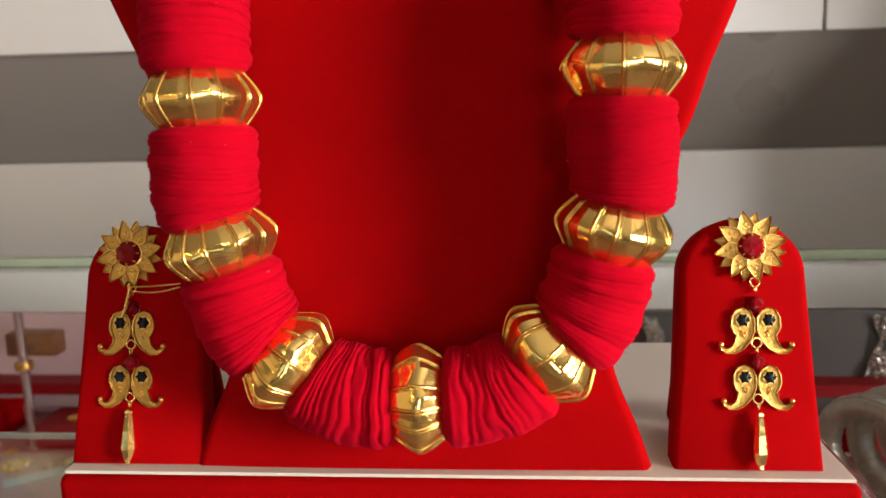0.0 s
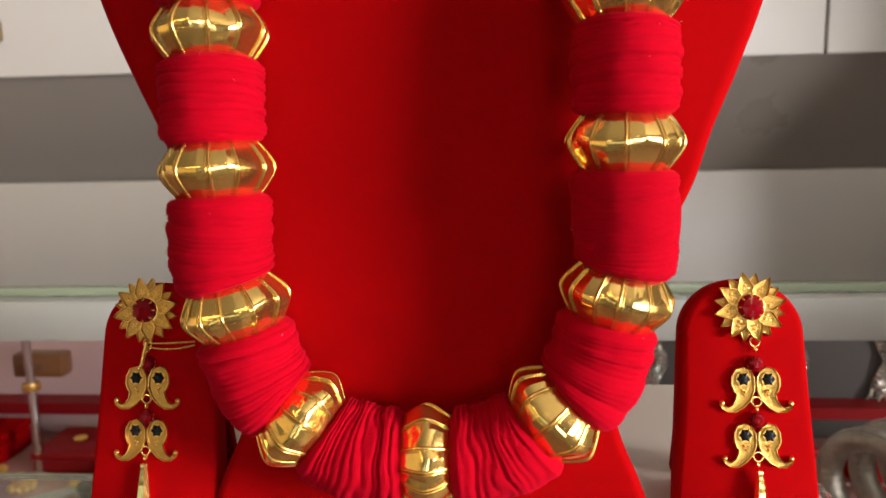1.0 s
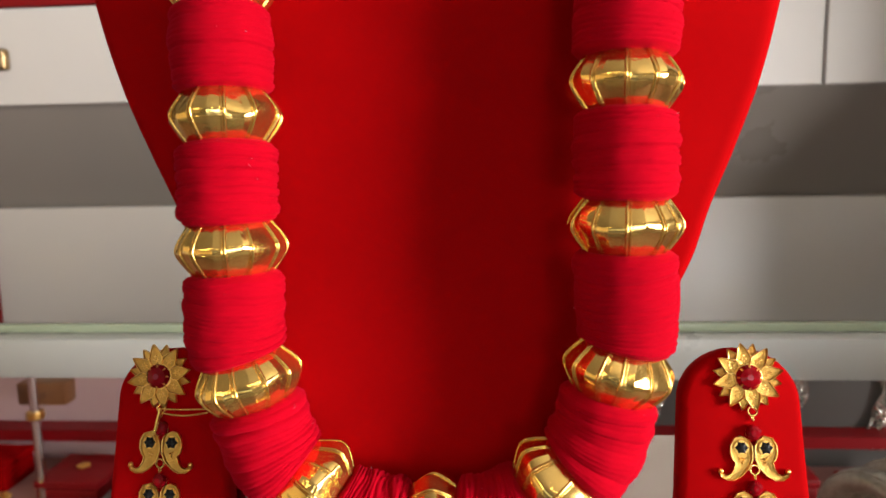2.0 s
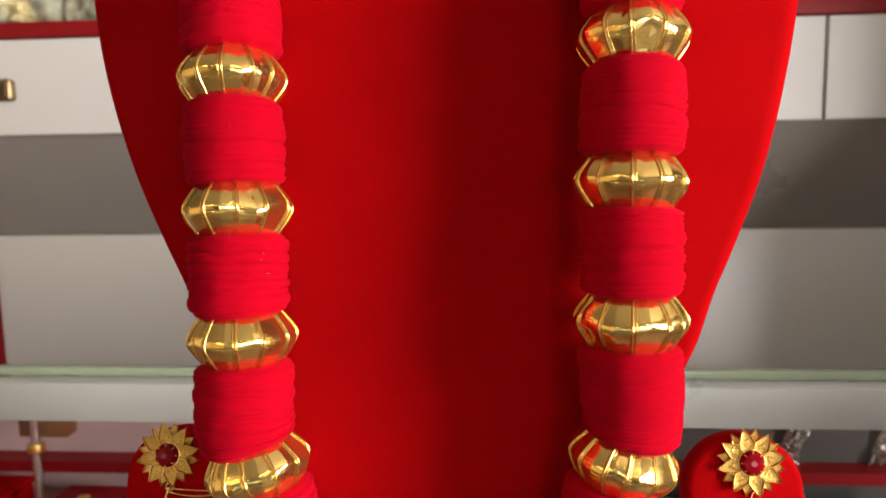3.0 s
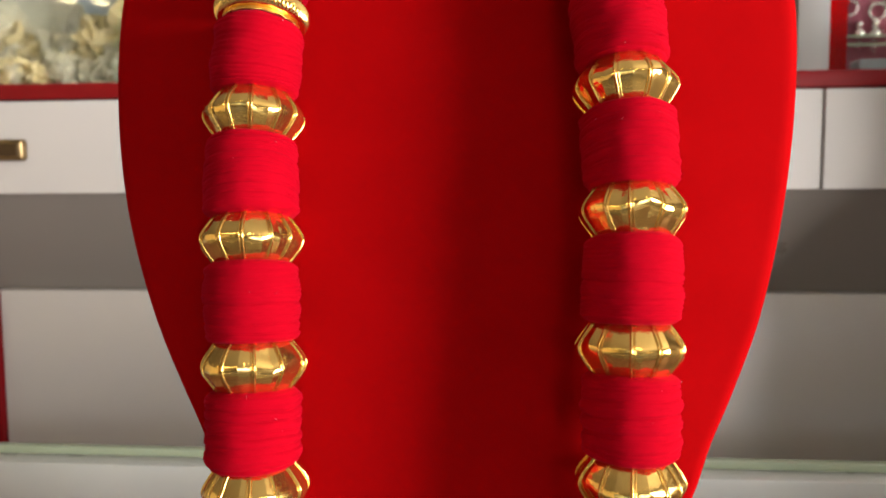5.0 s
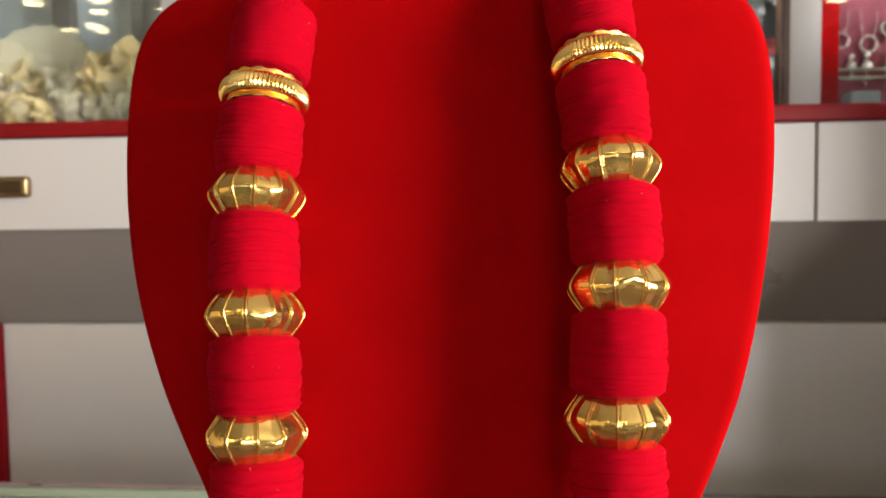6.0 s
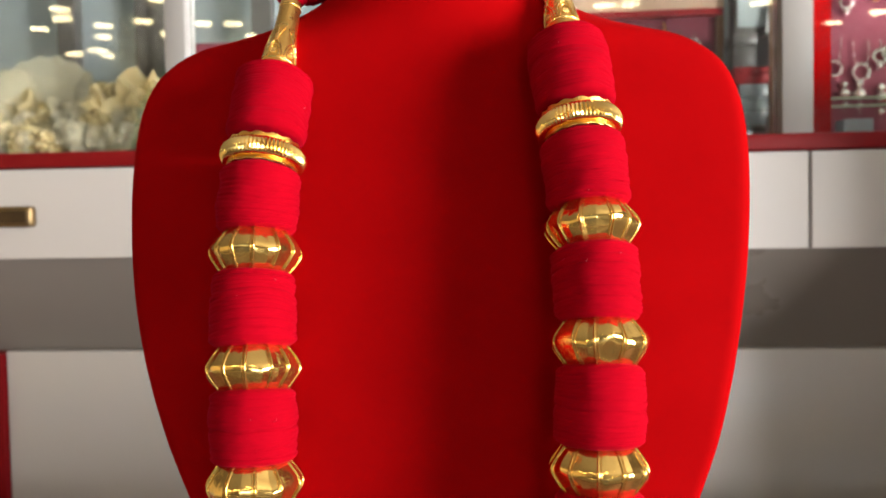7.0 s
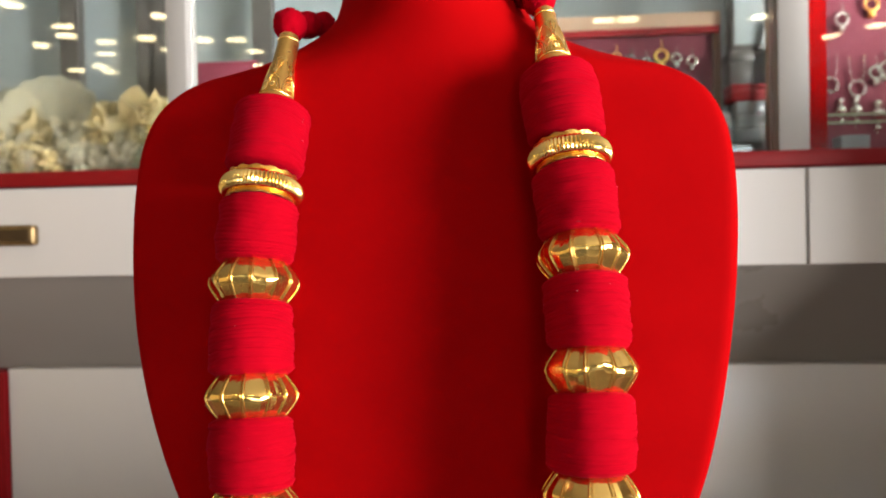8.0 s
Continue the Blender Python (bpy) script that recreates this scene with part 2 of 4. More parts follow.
# ---- wall cabinets ----
YD = 1.22
cab = thing("drawer_cabinet", "white laminate drawer row with brass bar handles", "cabinet", at=(0, YD, 0.25))
part("body", box(-1.7, 1.8, 0.02, 0.5, 0.006, 0.153), LAMINATE, cab)
for x0, x1 in ((-1.7, -1.1805), (-1.1755, -0.4955), (-0.4905, 0.4725), (0.4775, 1.1255), (1.1305, 1.8)):
    d = part("drawer", box(x0, x1, 0.0, 0.02, 0.0, 0.152, bevel=0.0012), LAMINATE, cab)
    c = (x0 + x1) / 2
    h = part("handle", box(c - 0.040, c + 0.040, -0.020, -0.001, 0.0545, 0.0895, bevel=0.006, seg=4), BRASS, d, "brushed brass bar handle", smooth=True)
    part("inset", box(c - 0.033, c + 0.033, -0.0225, -0.0195, 0.0615, 0.0825, bevel=0.001), DARK_BRASS, h, "dark bronze inset")
slab("red_shelf_edge", (-1.7, 1.8, 1.225, 1.72, 0.4055, 0.431), RED_PAINT, label="dark red painted shelf edge over drawers", category="shelf", bevel=0.002)
tagged(part("recess_panel", ring_mesh([[(x, 1.236, 0.2555), (x, 1.236, 0.2490), (x, 1.402, 0.058), (x, 1.430, 0.058), (x, 1.430, 0.2555)] for x in (-1.7, 1.8)]), RECESS_SHADE), "laminate panel sloping back under the drawers, shade in its grey", "panel", kind="structure")
slab("lower_panel", (-0.957, 1.8, 1.36, 1.398, -0.95, 0.068), LAMINATE, label="glossy white laminate lower panel", category="panel", bevel=0.0015)
slab("red_side_panel", (-1.7, -0.960, 1.35, 1.398, -0.95, 0.064), RED_PAINT, label="dark red painted panel beside a white panel", category="panel")

# glazed display above the drawers
# the ceiling's blue-grey reflection is put into the back panel's colour
slab("display_back", (-1.7, 1.8, 1.70, 1.74, 0.431, ZC), BLUE_GREY, label="back panel of glazed display, reflected grey put into its colour", category="panel")
for x0, x1 in ((-0.577, -0.541), (0.443, 0.4915)):
    slab("display_post", (x0, x1, 1.25, 1.30, 0.431, ZC), WHITE, label="white upright post of glazed display", category="post", bevel=0.002)
for x0, x1 in ((-1.7, -0.579), (-0.539, 0.441), (0.4935, 1.8)):
    g = slab("display_glass", (x0, x1, 1.272, 1.278, 0.432, ZC - 0.01), GLASS, label="clear glass pane of display cabinet", category="glass pane")
    g.visible_shadow = False

# ---- glass counter behind the display ----
slab("counter_rail", (-1.6, 0.97, 0.600, 0.630, -0.0065, 0.0275), RAIL_PALE, label="glass rail along the counter, pale reflection in its colour", category="rail", bevel=0.0015)
slab("counter_glass_edge", (-1.6, 0.97, 0.620, 0.630, 0.0278, 0.0350), GLASS_EDGE, label="greenish edge of thick glass counter top", category="glass edge", bevel=0.001)
slab("counter_back_board", (-1.6, -0.1, 1.085, 1.10, -0.5, -0.14), MAUVE, label="mauve back board inside the glass counter", category="board")
slab("counter_dark_board", (-0.098, 0.97, 1.085, 1.10, -0.5, -0.14), DARK_GREY, label="dark grey back board inside glass counter", category="board")
slab("counter_red_ledge", (-1.6, 0.97, 1.045, 1.083, -0.252, -0.235), RED_PAINT, label="dark red ledge along the counter back", category="ledge")
slab("counter_bottom", (-1.6, 0.97, -0.1, 1.083, -0.32, -0.295), ROSE, label="dusty rose lined floor of glass counter", category="counter floor")
top = slab("counter_top", (-0.9, 0.145, -0.1, 0.345, -0.008, 0.0), GLASS, label="clear glass counter top", category="counter top")
top.visible_shadow = False
slab("counter_top_edge", (-0.9, 0.145, 0.3455, 0.3475, -0.008, -0.0002), GLASS_EDGE, label="greenish back edge of the glass counter top", category="glass edge")

slab("counter_front", (-1.6, 0.97, -0.12, -0.101, ZF, -0.009), LAMINATE, label="white laminate front of the glass counter", category="counter front")
slab("counter_plinth", (-1.6, 0.97, -0.1, 1.083, ZF, -0.321), RED_PAINT, label="dark red plinth under the glass counter", category="plinth")
slab("counter_end", (-1.62, -1.601, -0.12, 1.1, ZF, -0.009), LAMINATE, label="unseen white laminate end of the glass counter", category="counter end")
# unseen, raised above the counter to block low window light from rail and bust
slab("counter_end", (0.971, 0.979, -0.05, 0.525, ZF, 0.255), LAMINATE, label="unseen white laminate end of the glass counter", category="counter end")

# ---- display tray with bust ----
tray = thing("display_tray", "red velvet display tray with cream top", "display tray", at=(-0.0205, 0.246, 0))
part("body", box(-0.1385, 0.1385, -0.001, 0.152, 0.0, 0.0286, bevel=0.0035, seg=3), VELVET, tray, smooth=True)
part("lining", box(-0.1365, 0.1365, 0.0015, 0.152, 0.0287, 0.0300, bevel=0.0004), LINING, tray, "cream card top")

XB, YB = -0.0302, 0.247
WIDTH = [(0.03, 0.081), (0.045, 0.0755), (0.06, 0.069), (0.075, 0.0655), (0.09, 0.066), (0.11, 0.072), (0.146, 0.0903), (0.167, 0.0972), (0.187, 0.1057), (0.212, 0.1155), (0.243, 0.1245), (0.277, 0.1318), (0.308, 0.1362), (0.33, 0.1377), (0.347, 0.1371), (0.36, 0.1347), (0.372, 0.1295), (0.38, 0.122), (0.3855, 0.1125), (0.389, 0.1005), (0.394, 0.0847), (0.4, 0.072), (0.408, 0.059), (0.418, 0.0505), (0.432, 0.047), (0.45, 0.0455), (0.475, 0.045)]
FRONT = [(0.03, 0.004), (0.06, 0.008), (0.10, 0.016), (0.16, 0.019), (0.20, 0.020), (0.25, 0.026), (0.30, 0.039), (0.34, 0.050), (0.37, 0.054), (0.40, 0.050), (0.43, 0.046), (0.475, 0.045)]
BULGE = [(0.03, 0.001), (0.06, 0.001), (0.10, -0.002), (0.16, 0.002), (0.20, 0.004), (0.24, 0.005), (0.32, 0.006), (0.37, 0.011), (0.39, 0.028), (0.41, 0.050), (0.43, 0.060), (0.475, 0.066)]


LEAN_X = [(0.03, 0.0), (0.11, 0.0012), (0.16, 0.0032), (0.2, 0.0024), (0.26, 0.0004), (0.33, 0.0), (0.5, 0.0)]


def bust_x(z):
    return XB + lerp_table(LEAN_X, z)


def bust_front(x, z):
    w = lerp_table(WIDTH, z)
    s = min(1.0, abs(x - bust_x(z)) / w)
    front = sum(lerp_table(FRONT, z + d) for d in (-0.016, -0.008, 0.0, 0.008, 0.016)) / 5
    bulge = sum(lerp_table(BULGE, z + d) for d in (-0.012, -0.006, 0.0, 0.006, 0.012)) / 5
    return YB + front + bulge * (0.75 * s**2 + 0.25 * s**6)


def bust_body():
    levels = sorted({round(0.030 + 0.445 * i / 110, 5) for i in range(111)} | {round(0.37 + 0.0011 * i, 5) for i in range(45)})
    rings = []
    cols = 48
    for z in levels:
        w = lerp_table(WIDTH, z)
        thick = 0.011 if z < 0.38 else min(0.06, 0.011 + (z - 0.38) * 1.2)
        ring = []
        for i in range(cols + 1):
            s = math.sin(math.pi / 2 * (2 * i / cols - 1))
            edge = 0.0036 * max(0, (abs(s) - 0.972) / 0.028) ** 1.3
            ring.append((bust_x(z) + s * w, bust_front(bust_x(z) + s * w, z) + edge, z))
        for i in range(cols, -1, -1):
            s = math.sin(math.pi / 2 * (2 * i / cols - 1))
            edge = 0.003 * max(0, (abs(s) - 0.94) / 0.06) ** 2
            ring.append((bust_x(z) + s * w * 0.995, bust_front(bust_x(z) + s * w, z) + 0.004 + (thick - 0.004) * math.cos(math.pi / 2 * s) ** 0.4 + 0.002 - edge, z))
        rings.append(ring)
    return ring_mesh(rings)


bust = thing("necklace_bust", "tall red velvet necklace display bust on tray", "display bust", at=(0, 0, 0))
part("body", bust_body(), VELVET, bust, smooth=True, angle=70)
strut = box(-0.03, 0.03, -0.004, 0.004, 0.0, 0.25, bevel=0.002)
part("back_strut", strut, VELVET, bust, m=pose(XB, 0.36, 0.031, 16, 0, 0), smooth=True)

# ---- necklace ----
necklace = thing("bead_necklace", "gold ribbed beads strung between red wool rolls", "necklace", at=(0, 0, 0))
GORES = 12


def bead_radius(a):
    """Radius along the bead's axis, a from -1 to 1: two straight slopes with a soft ridge."""
    return 0.0184 - 0.0055 * (math.sqrt(a * a + 0.09) - 0.3) / 0.7440


def melon_bead(seed):
    """Beaten drum with a ridge round its middle: gores between ribs, each folded into two flat faces. Gives the mesh and each rib's angle and reach."""
    rnd = random.Random(11 + seed)
    steps = np.cumsum([rnd.uniform(0.72, 1.28) for _ in range(GORES)])
    ribs = [2 * math.pi * v / steps[-1] for v in steps]
    high = [rnd.uniform(0.965, 1.015) for _ in range(GORES)]
    cols, creases = [], set()
    for k in range(GORES):
        a0, a1 = ribs[k - 1] - (2 * math.pi if k == 0 else 0), ribs[k]
        fold = a0 + (a1 - a0) * rnd.uniform(0.34, 0.66)
        lift, slip = (high[k - 1] + high[k]) / 2 + rnd.uniform(-0.020, 0.030), rnd.uniform(-0.25, 0.25)
        creases |= {len(cols), len(cols) + 2}
        cols += [(a0, high[k - 1], 0.0), ((a0 + fold) / 2, (high[k - 1] + lift) / 2 - 0.003, slip / 2), (fold, lift, slip), ((fold + a1) / 2, (lift + high[k]) / 2 - 0.003, slip / 2)]
    rings = [[(0.0104 * math.cos(c[0]), 0.0104 * math.sin(c[0]), -0.0084) for c in cols]]
    for i in range(17):
        a = -1 + i / 8
        rings.append([(bead_radius(a + c[2] * (1 - a * a)) * c[1] * math.cos(c[0]), bead_radius(a + c[2] * (1 - a * a)) * c[1] * math.sin(c[0]), 0.0089 * a) for c in cols])
    rings.append([(0.0104 * math.cos(c[0]), 0.0104 * math.sin(c[0]), 0.0084) for c in cols])
    bm = ring_mesh(rings)
    bm.verts.index_update()
    for e in bm.edges:
        i, j = (v.index % len(cols) for v in e.verts)
        if i == j and i in creases:
            e.smooth = False
    return finish(bm, "gold_bead", BEAD_GOLD, True, 60), list(zip(ribs, high))


def bead_rib():
    """A milled wire from rim to rim with a finer plain wire beside it."""
    pieces = []
    for off, radius, sink, milled in ((0.0, 0.00062, 0.0001, 0.07), (0.00110, 0.00026, 0.0, 0.0)):
        pts = [(bead_radius(-1 + i / 24) - sink, off, 0.0089 * (-1 + i / 24)) for i in range(49)]
        pieces.append((tube(pts, [radius * (1 + milled * (1 if i % 2 else -1)) for i in range(49)], 7), Matrix.Identity(4)))
    return finish(merged(pieces), "rib", RIB_GOLD, True, 60)


BEADS, RIB = [melon_bead(k) for k in range(7)], bead_rib()


def ridged_ring():
    """Ring with fine ridges across it, and a narrow collar on each side."""
    n = 132
    rings = []
    for i in range(13):
        a = math.pi * i / 12
        ring = []
        for j in range(n):
            phi = 2 * math.pi * j / n
            ridge = 0.00034 * (1 if j % 2 else -1) * math.sin(a)
            r = 0.0138 + 0.0036 * math.sin(a) ** 0.8 + ridge
            ring.append((r * math.cos(phi), r * math.sin(phi), -0.0042 * math.cos(a)))
        rings.append(ring)
    return finish(ring_mesh(rings), "ridged_ring", GOLD, True, 30)


def collar():
    n = 72
    rings = []
    for r, z in ((0.0130, 0.0034), (0.0134, 0.0043), (0.0140, 0.0050), (0.0144, 0.0056), (0.0142, 0.0059), (0.0132, 0.0058), (0.0120, 0.0054)):
        rings.append([((r + 0.0005 * abs(math.cos(7 * 2 * math.pi * j / n))) * math.cos(2 * math.pi * j / n), (r + 0.0005 * abs(math.cos(7 * 2 * math.pi * j / n))) * math.sin(2 * math.pi * j / n),
                       z + 0.0003 * math.cos(14 * 2 * math.pi * j / n)) for j in range(n)])
    return finish(ring_mesh(rings), "collar", GOLD_OLD, True, 50)


RING, COLLAR = ridged_ring(), collar()
CENTRE = (-0.0277, 0.2430, 0.0598)
LEFT = [(-0.0714, 0.2440, 0.0725), (-0.0915, 0.2430, 0.1122), (-0.0943, 0.2428, 0.1583), (-0.0955, 0.2480, 0.2014), (-0.0970, 0.2545, 0.2450), (-0.0995, 0.2680, 0.2896), (-0.0978, 0.2760, 0.3290)]
RIGHT = [(0.0147, 0.2440, 0.0750), (0.0346, 0.2450, 0.1153), (0.0362, 0.2425, 0.1645), (0.0363, 0.2473, 0.2090), (0.0375, 0.2546, 0.2546), (0.0363, 0.2680, 0.2981), (0.0331, 0.2800, 0.3393)]
CAP_L = [(-0.0965, 0.2960, 0.3705), (-0.0943, 0.3125, 0.4035)]
CAP_R = [(0.0283, 0.2980, 0.3830), (0.0250, 0.3125, 0.4100)]


def yarn_roll(p0, t0, p1, t1, seed, radius=0.0166):
    """Wool wound in close turns round the cord between two beads."""
    rnd = random.Random(seed)
    p0, p1, t0, t1 = Vector(p0), Vector(p1), Vector(t0).normalized(), Vector(t1).normalized()
    length = (p1 - p0).length
    fan = abs(t0.z) < 0.45 or abs(t1.z) < 0.45
    turns = max(8, round(length / (0.0026 if fan else 0.0017)))
    steps = turns * 5
    amp = [rnd.uniform(0.4, 1.0) for _ in range(turns + 1)]
    size = [rnd.uniform(-0.0007, 0.0005) for _ in range(turns + 1)]
    lean = rnd.uniform(-0.5, 0.5)
    rings = []
    n = 56
    for i in range(steps + 1):
        u = i / steps
        h = length
        p = (2 * u**3 - 3 * u**2 + 1) * p0 + (u**3 - 2 * u**2 + u) * h * t0 + (-2 * u**3 + 3 * u**2) * p1 + (u**3 - u**2) * h * t1
        d = ((6 * u**2 - 6 * u) * p0 + (3 * u**2 - 4 * u + 1) * h * t0 + (-6 * u**2 + 6 * u) * p1 + (3 * u**2 - 2 * u) * h * t1).normalized()
        side = d.cross(Vector((0, 1, 0))).normalized()
        up = d.cross(side)
        end = min(u, 1 - u) * length
        shoulder = 1 - 0.16 * max(0, 1 - end / 0.0028) ** 2
        belly = 1 + 0.025 * math.sin(math.pi * u)
        ring = []
        for j in range(n):
            a = 2 * math.pi * j / n
            wob = 0.35 * math.sin(a + seed) * lean + 0.5 * noise.noise((math.cos(a) * 1.5, math.sin(a) * 1.5, seed * 3.7 + u * 4))
            k = turns * min(1.0, max(0.0, u + (0.035 * math.sin(9 * u + seed * 2.1) * math.sin(math.pi * u) if fan else 0.0))) + (2.2 if fan else 1.0) * wob
            whole = int(max(0, min(turns, math.floor(k))))
            groove = abs(math.sin(math.pi * k)) ** 0.9
            part_way = max(0.0, min(1.0, k - whole))
            r = radius * shoulder * belly + size[whole] * (1 - part_way) + size[min(turns, whole + 1)] * part_way - (0.0010 if fan else 0.00055 if abs(t0.z) > 0.9 else 0.0004) * amp[whole] * (1 - groove)
            r += 0.00025 * noise.noise((math.cos(a) * 14, math.sin(a) * 14, u * 30 + seed)) + 0.0005 * noise.noise((math.cos(a) * 2, math.sin(a) * 2, u * 3 + seed * 1.3))
            ring.append(p + r * (math.cos(a) * side + math.sin(a) * up))
        rings.append(ring)
    return ring_mesh(rings)


chain = [Vector(p) for p in reversed(LEFT)] + [Vector(CENTRE)] + [Vector(p) for p in RIGHT]
top_l, top_r = Vector(CAP_L[0]), Vector(CAP_R[0])
full = [top_l] + chain + [top_r]
tangents = [(full[min(i + 1, len(full) - 1)] - full[max(i - 1, 0)]).normalized() for i in range(len(full))]
HALF = 0.0083
for i, p in enumerate(full):
    t = tangents[i]
    if i in (1, len(full) - 2):
        r = part("ring_bead", RING, GOLD, necklace, "ridged gold ring bead", m=aim(p, t))
        part("collar", COLLAR, GOLD_WIRE, r)
        part("collar", COLLAR, GOLD_WIRE, r, m=Matrix.Rotation(math.pi, 4, "X"))
    elif 0 < i < len(full) - 1:
        mesh, ribs = BEADS[i % 7]
        b = part("gold_bead", mesh, BEAD_GOLD, necklace, "ribbed polished gold bead", m=aim(p, t, 0.9 * i))
        for angle, reach in ribs:
            part("rib", RIB, RIB_GOLD, b, m=Matrix.Rotation(angle, 4, "Z") @ Matrix.Diagonal((reach, 1, 1, 1)))


def wool_fuzz(mesh, seed, count=1000):
    """Short stray hairs standing off the wool."""
    rnd = random.Random(seed)
    verts, faces = [], []
    pool = [p for p in mesh.polygons if p.area < 2e-6]
    for _ in range(count):
        f = rnd.choice(pool)
        p, nrm = f.center, f.normal
        side = nrm.cross(Vector((rnd.uniform(-1, 1), rnd.uniform(-1, 1), rnd.uniform(-1, 1)))).normalized()
        length, w = rnd.uniform(0.0004, 0.0019), 0.00003
        flat = nrm.cross(side) * w
        a, b, c = p - nrm * 0.0003, p + nrm * length * 0.45 + side * length * 0.3, p + nrm * length * 0.55 + side * length
        k = len(verts)
        verts += [a - flat, a + flat, b - flat, b + flat, c, a + side * w * 2, b + side * w * 2]
        faces += [(k, k + 1, k + 3, k + 2), (k + 2, k + 3, k + 4), (k + 1, k + 5, k + 6, k + 3), (k + 5, k, k + 2, k + 6)]
    me = bpy.data.meshes.new("wool_fuzz")
    me.from_pydata(verts, [], faces)
    me.materials.append(YARN)
    me.materials.append(LINT)
    for i, f in enumerate(me.polygons):
        f.material_index = 1 if (i // 4) % 260 == 0 else 0
    return me


for i in range(len(full) - 1):
    h0 = 0.0060 if i == 0 else (0.0062 if i == 1 else HALF)
    h1 = 0.0060 if i == len(full) - 2 else (0.0062 if i == len(full) - 3 else HALF)
    roll = part("wool_roll", yarn_roll(full[i] + tangents[i] * h0, tangents[i], full[i + 1] - tangents[i + 1] * h1, tangents[i + 1], i + 1), YARN, necklace, "wound red wool roll", smooth=True, angle=80)
    tagged(part("wool_fuzz", wool_fuzz(roll.data, 50 + i), YARN, roll), kind="stuff")

def cone_cap(a, b):
    """Tapered gold end piece with raised scrolls, a rosette and a milled lower edge."""
    a, b = Vector(a), Vector(b)
    d = b - a
    n = d.length
    prof = [(0.0080, -0.010), (0.0080, -0.006), (0.0076, -0.004), (0.0073, 0.002), (0.0065, 0.010), (0.0053, 0.019), (0.0046, n - 0.001), (0.0036, n)]
    m = aim(a, d)
    if (m.to_3x3() @ Vector((0, 1, 0))).y > 0:
        m = m @ Matrix.Rotation(math.pi, 4, "Z")
    c = part("cone_cap", lathe(prof, 36), GOLD_OLD, necklace, "engraved gold cone cap", m=m, smooth=True)
    rad = lambda z: np.interp(z, [q[1] for q in prof], [q[0] for q in prof])

    def on(ang, z, lift=0.0002):
        r = rad(z) + lift
        return (r * math.sin(ang), r * math.cos(ang), z)

    for z in (0.0005, n - 0.004):
        part("wire_band", torus(rad(z), 0.0004, 36, 6), GOLD_WIRE, c, m=Matrix.Translation((0, 0, z)), smooth=True)
    for turn in (-1.2, 0.0, 1.2):
        arch = [on(turn + 0.52 * math.cos(math.pi * u), 0.0015 + 0.0085 * math.sin(math.pi * u)) for u in [i / 16 for i in range(17)]]
        part("scroll", tube(arch, 0.00042, 6), GOLD_WIRE, c, smooth=True)
        arch = [on(turn + 0.36 * math.cos(math.pi * u), 0.0015 + 0.0065 * math.sin(math.pi * u)) for u in [i / 16 for i in range(17)]]
        part("scroll", tube(arch, 0.0003, 6), GOLD_WIRE, c, smooth=True)
        for k in range(7):
            g = bmesh.new()
            bmesh.ops.create_icosphere(g, subdivisions=2, radius=0.00055)
            e = (0.0, 0.0) if k == 6 else (0.15 * math.cos(k * 1.047), 0.0011 * math.sin(k * 1.047))
            part("granule", g, GOLD_WIRE, c, m=Matrix.Translation(on(turn + e[0], 0.0042 + e[1], 0.0001)), smooth=True)
        for side in (-1, 1):
            leaf = [on(turn + side * (0.05 + 0.45 * u**1.5), 0.0105 + 0.008 * u) for u in [i / 10 for i in range(11)]]
            part("scroll", tube(leaf, [0.0005 - 0.00035 * i / 10 for i in range(11)], 6), GOLD_WIRE, c, smooth=True)
        part("scroll", tube([on(turn, 0.0105), on(turn, 0.015), on(turn, 0.020)], [0.0005, 0.0004, 0.0002], 6), GOLD_WIRE, c, smooth=True)


cone_cap(*CAP_L)
cone_cap(*CAP_R)


def wool_ball(radius, seed):
    bm = bmesh.new()
    bmesh.ops.create_icosphere(bm, subdivisions=4, radius=radius)
    for v in bm.verts:
        v.co *= 1 + 0.10 * noise.noise(v.co * 500 + Vector((seed, 0, 0))) + 0.07 * noise.noise(v.co * 1500)
    return bm


for p, r, s in (((-0.0958, 0.319, 0.4105), 0.0080, 1), ((-0.0890, 0.327, 0.4125), 0.0066, 2), ((-0.0835, 0.336, 0.4150), 0.0062, 5), ((0.0232, 0.319, 0.4170), 0.0076, 3), ((0.0180, 0.330, 0.423), 0.0065, 4)):
    part("wool_knot", wool_ball(r, s), YARN, necklace, "red wool knot", m=Matrix.Translation(p), smooth=True, angle=80)

# ---- earring stands ----
def stand_mesh(w_bottom, w_top, height, depth):
    """Round-headed tablet, wider at its foot, with softened edges."""
    outline = []
    half = lambda z: w_bottom + (w_top - w_bottom) * z / height
    rise = height - w_top * 0.98
    for i in range(13):
        z = rise * i / 12
        outline.append((half(z), z))
    for i in range(1, 25):
        a = math.pi * i / 24
        outline.append((half(rise) * math.cos(a), rise + w_top * 0.98 * math.sin(a)))
    for i in range(12, -1, -1):
        z = rise * i / 12
        outline.append((-half(z), z))
    mid = Vector((0, height / 2))
    rings = []
    for inset, y in ((0.0035, 0.0), (0.0016, 0.0005), (0.0004, 0.0018), (0.0, 0.0036), (0.0, depth - 0.001), (0.0008, depth)):
        ring = []
        for x, z in outline:
            d = (Vector((x, z)) - mid)
            k = max(0, 1 - inset / max(d.length, 1e-6))
            ring.append((d.x * k, y, mid.y + d.y * k if z > 0 else z))
        rings.append(ring)
    return ring_mesh(rings)


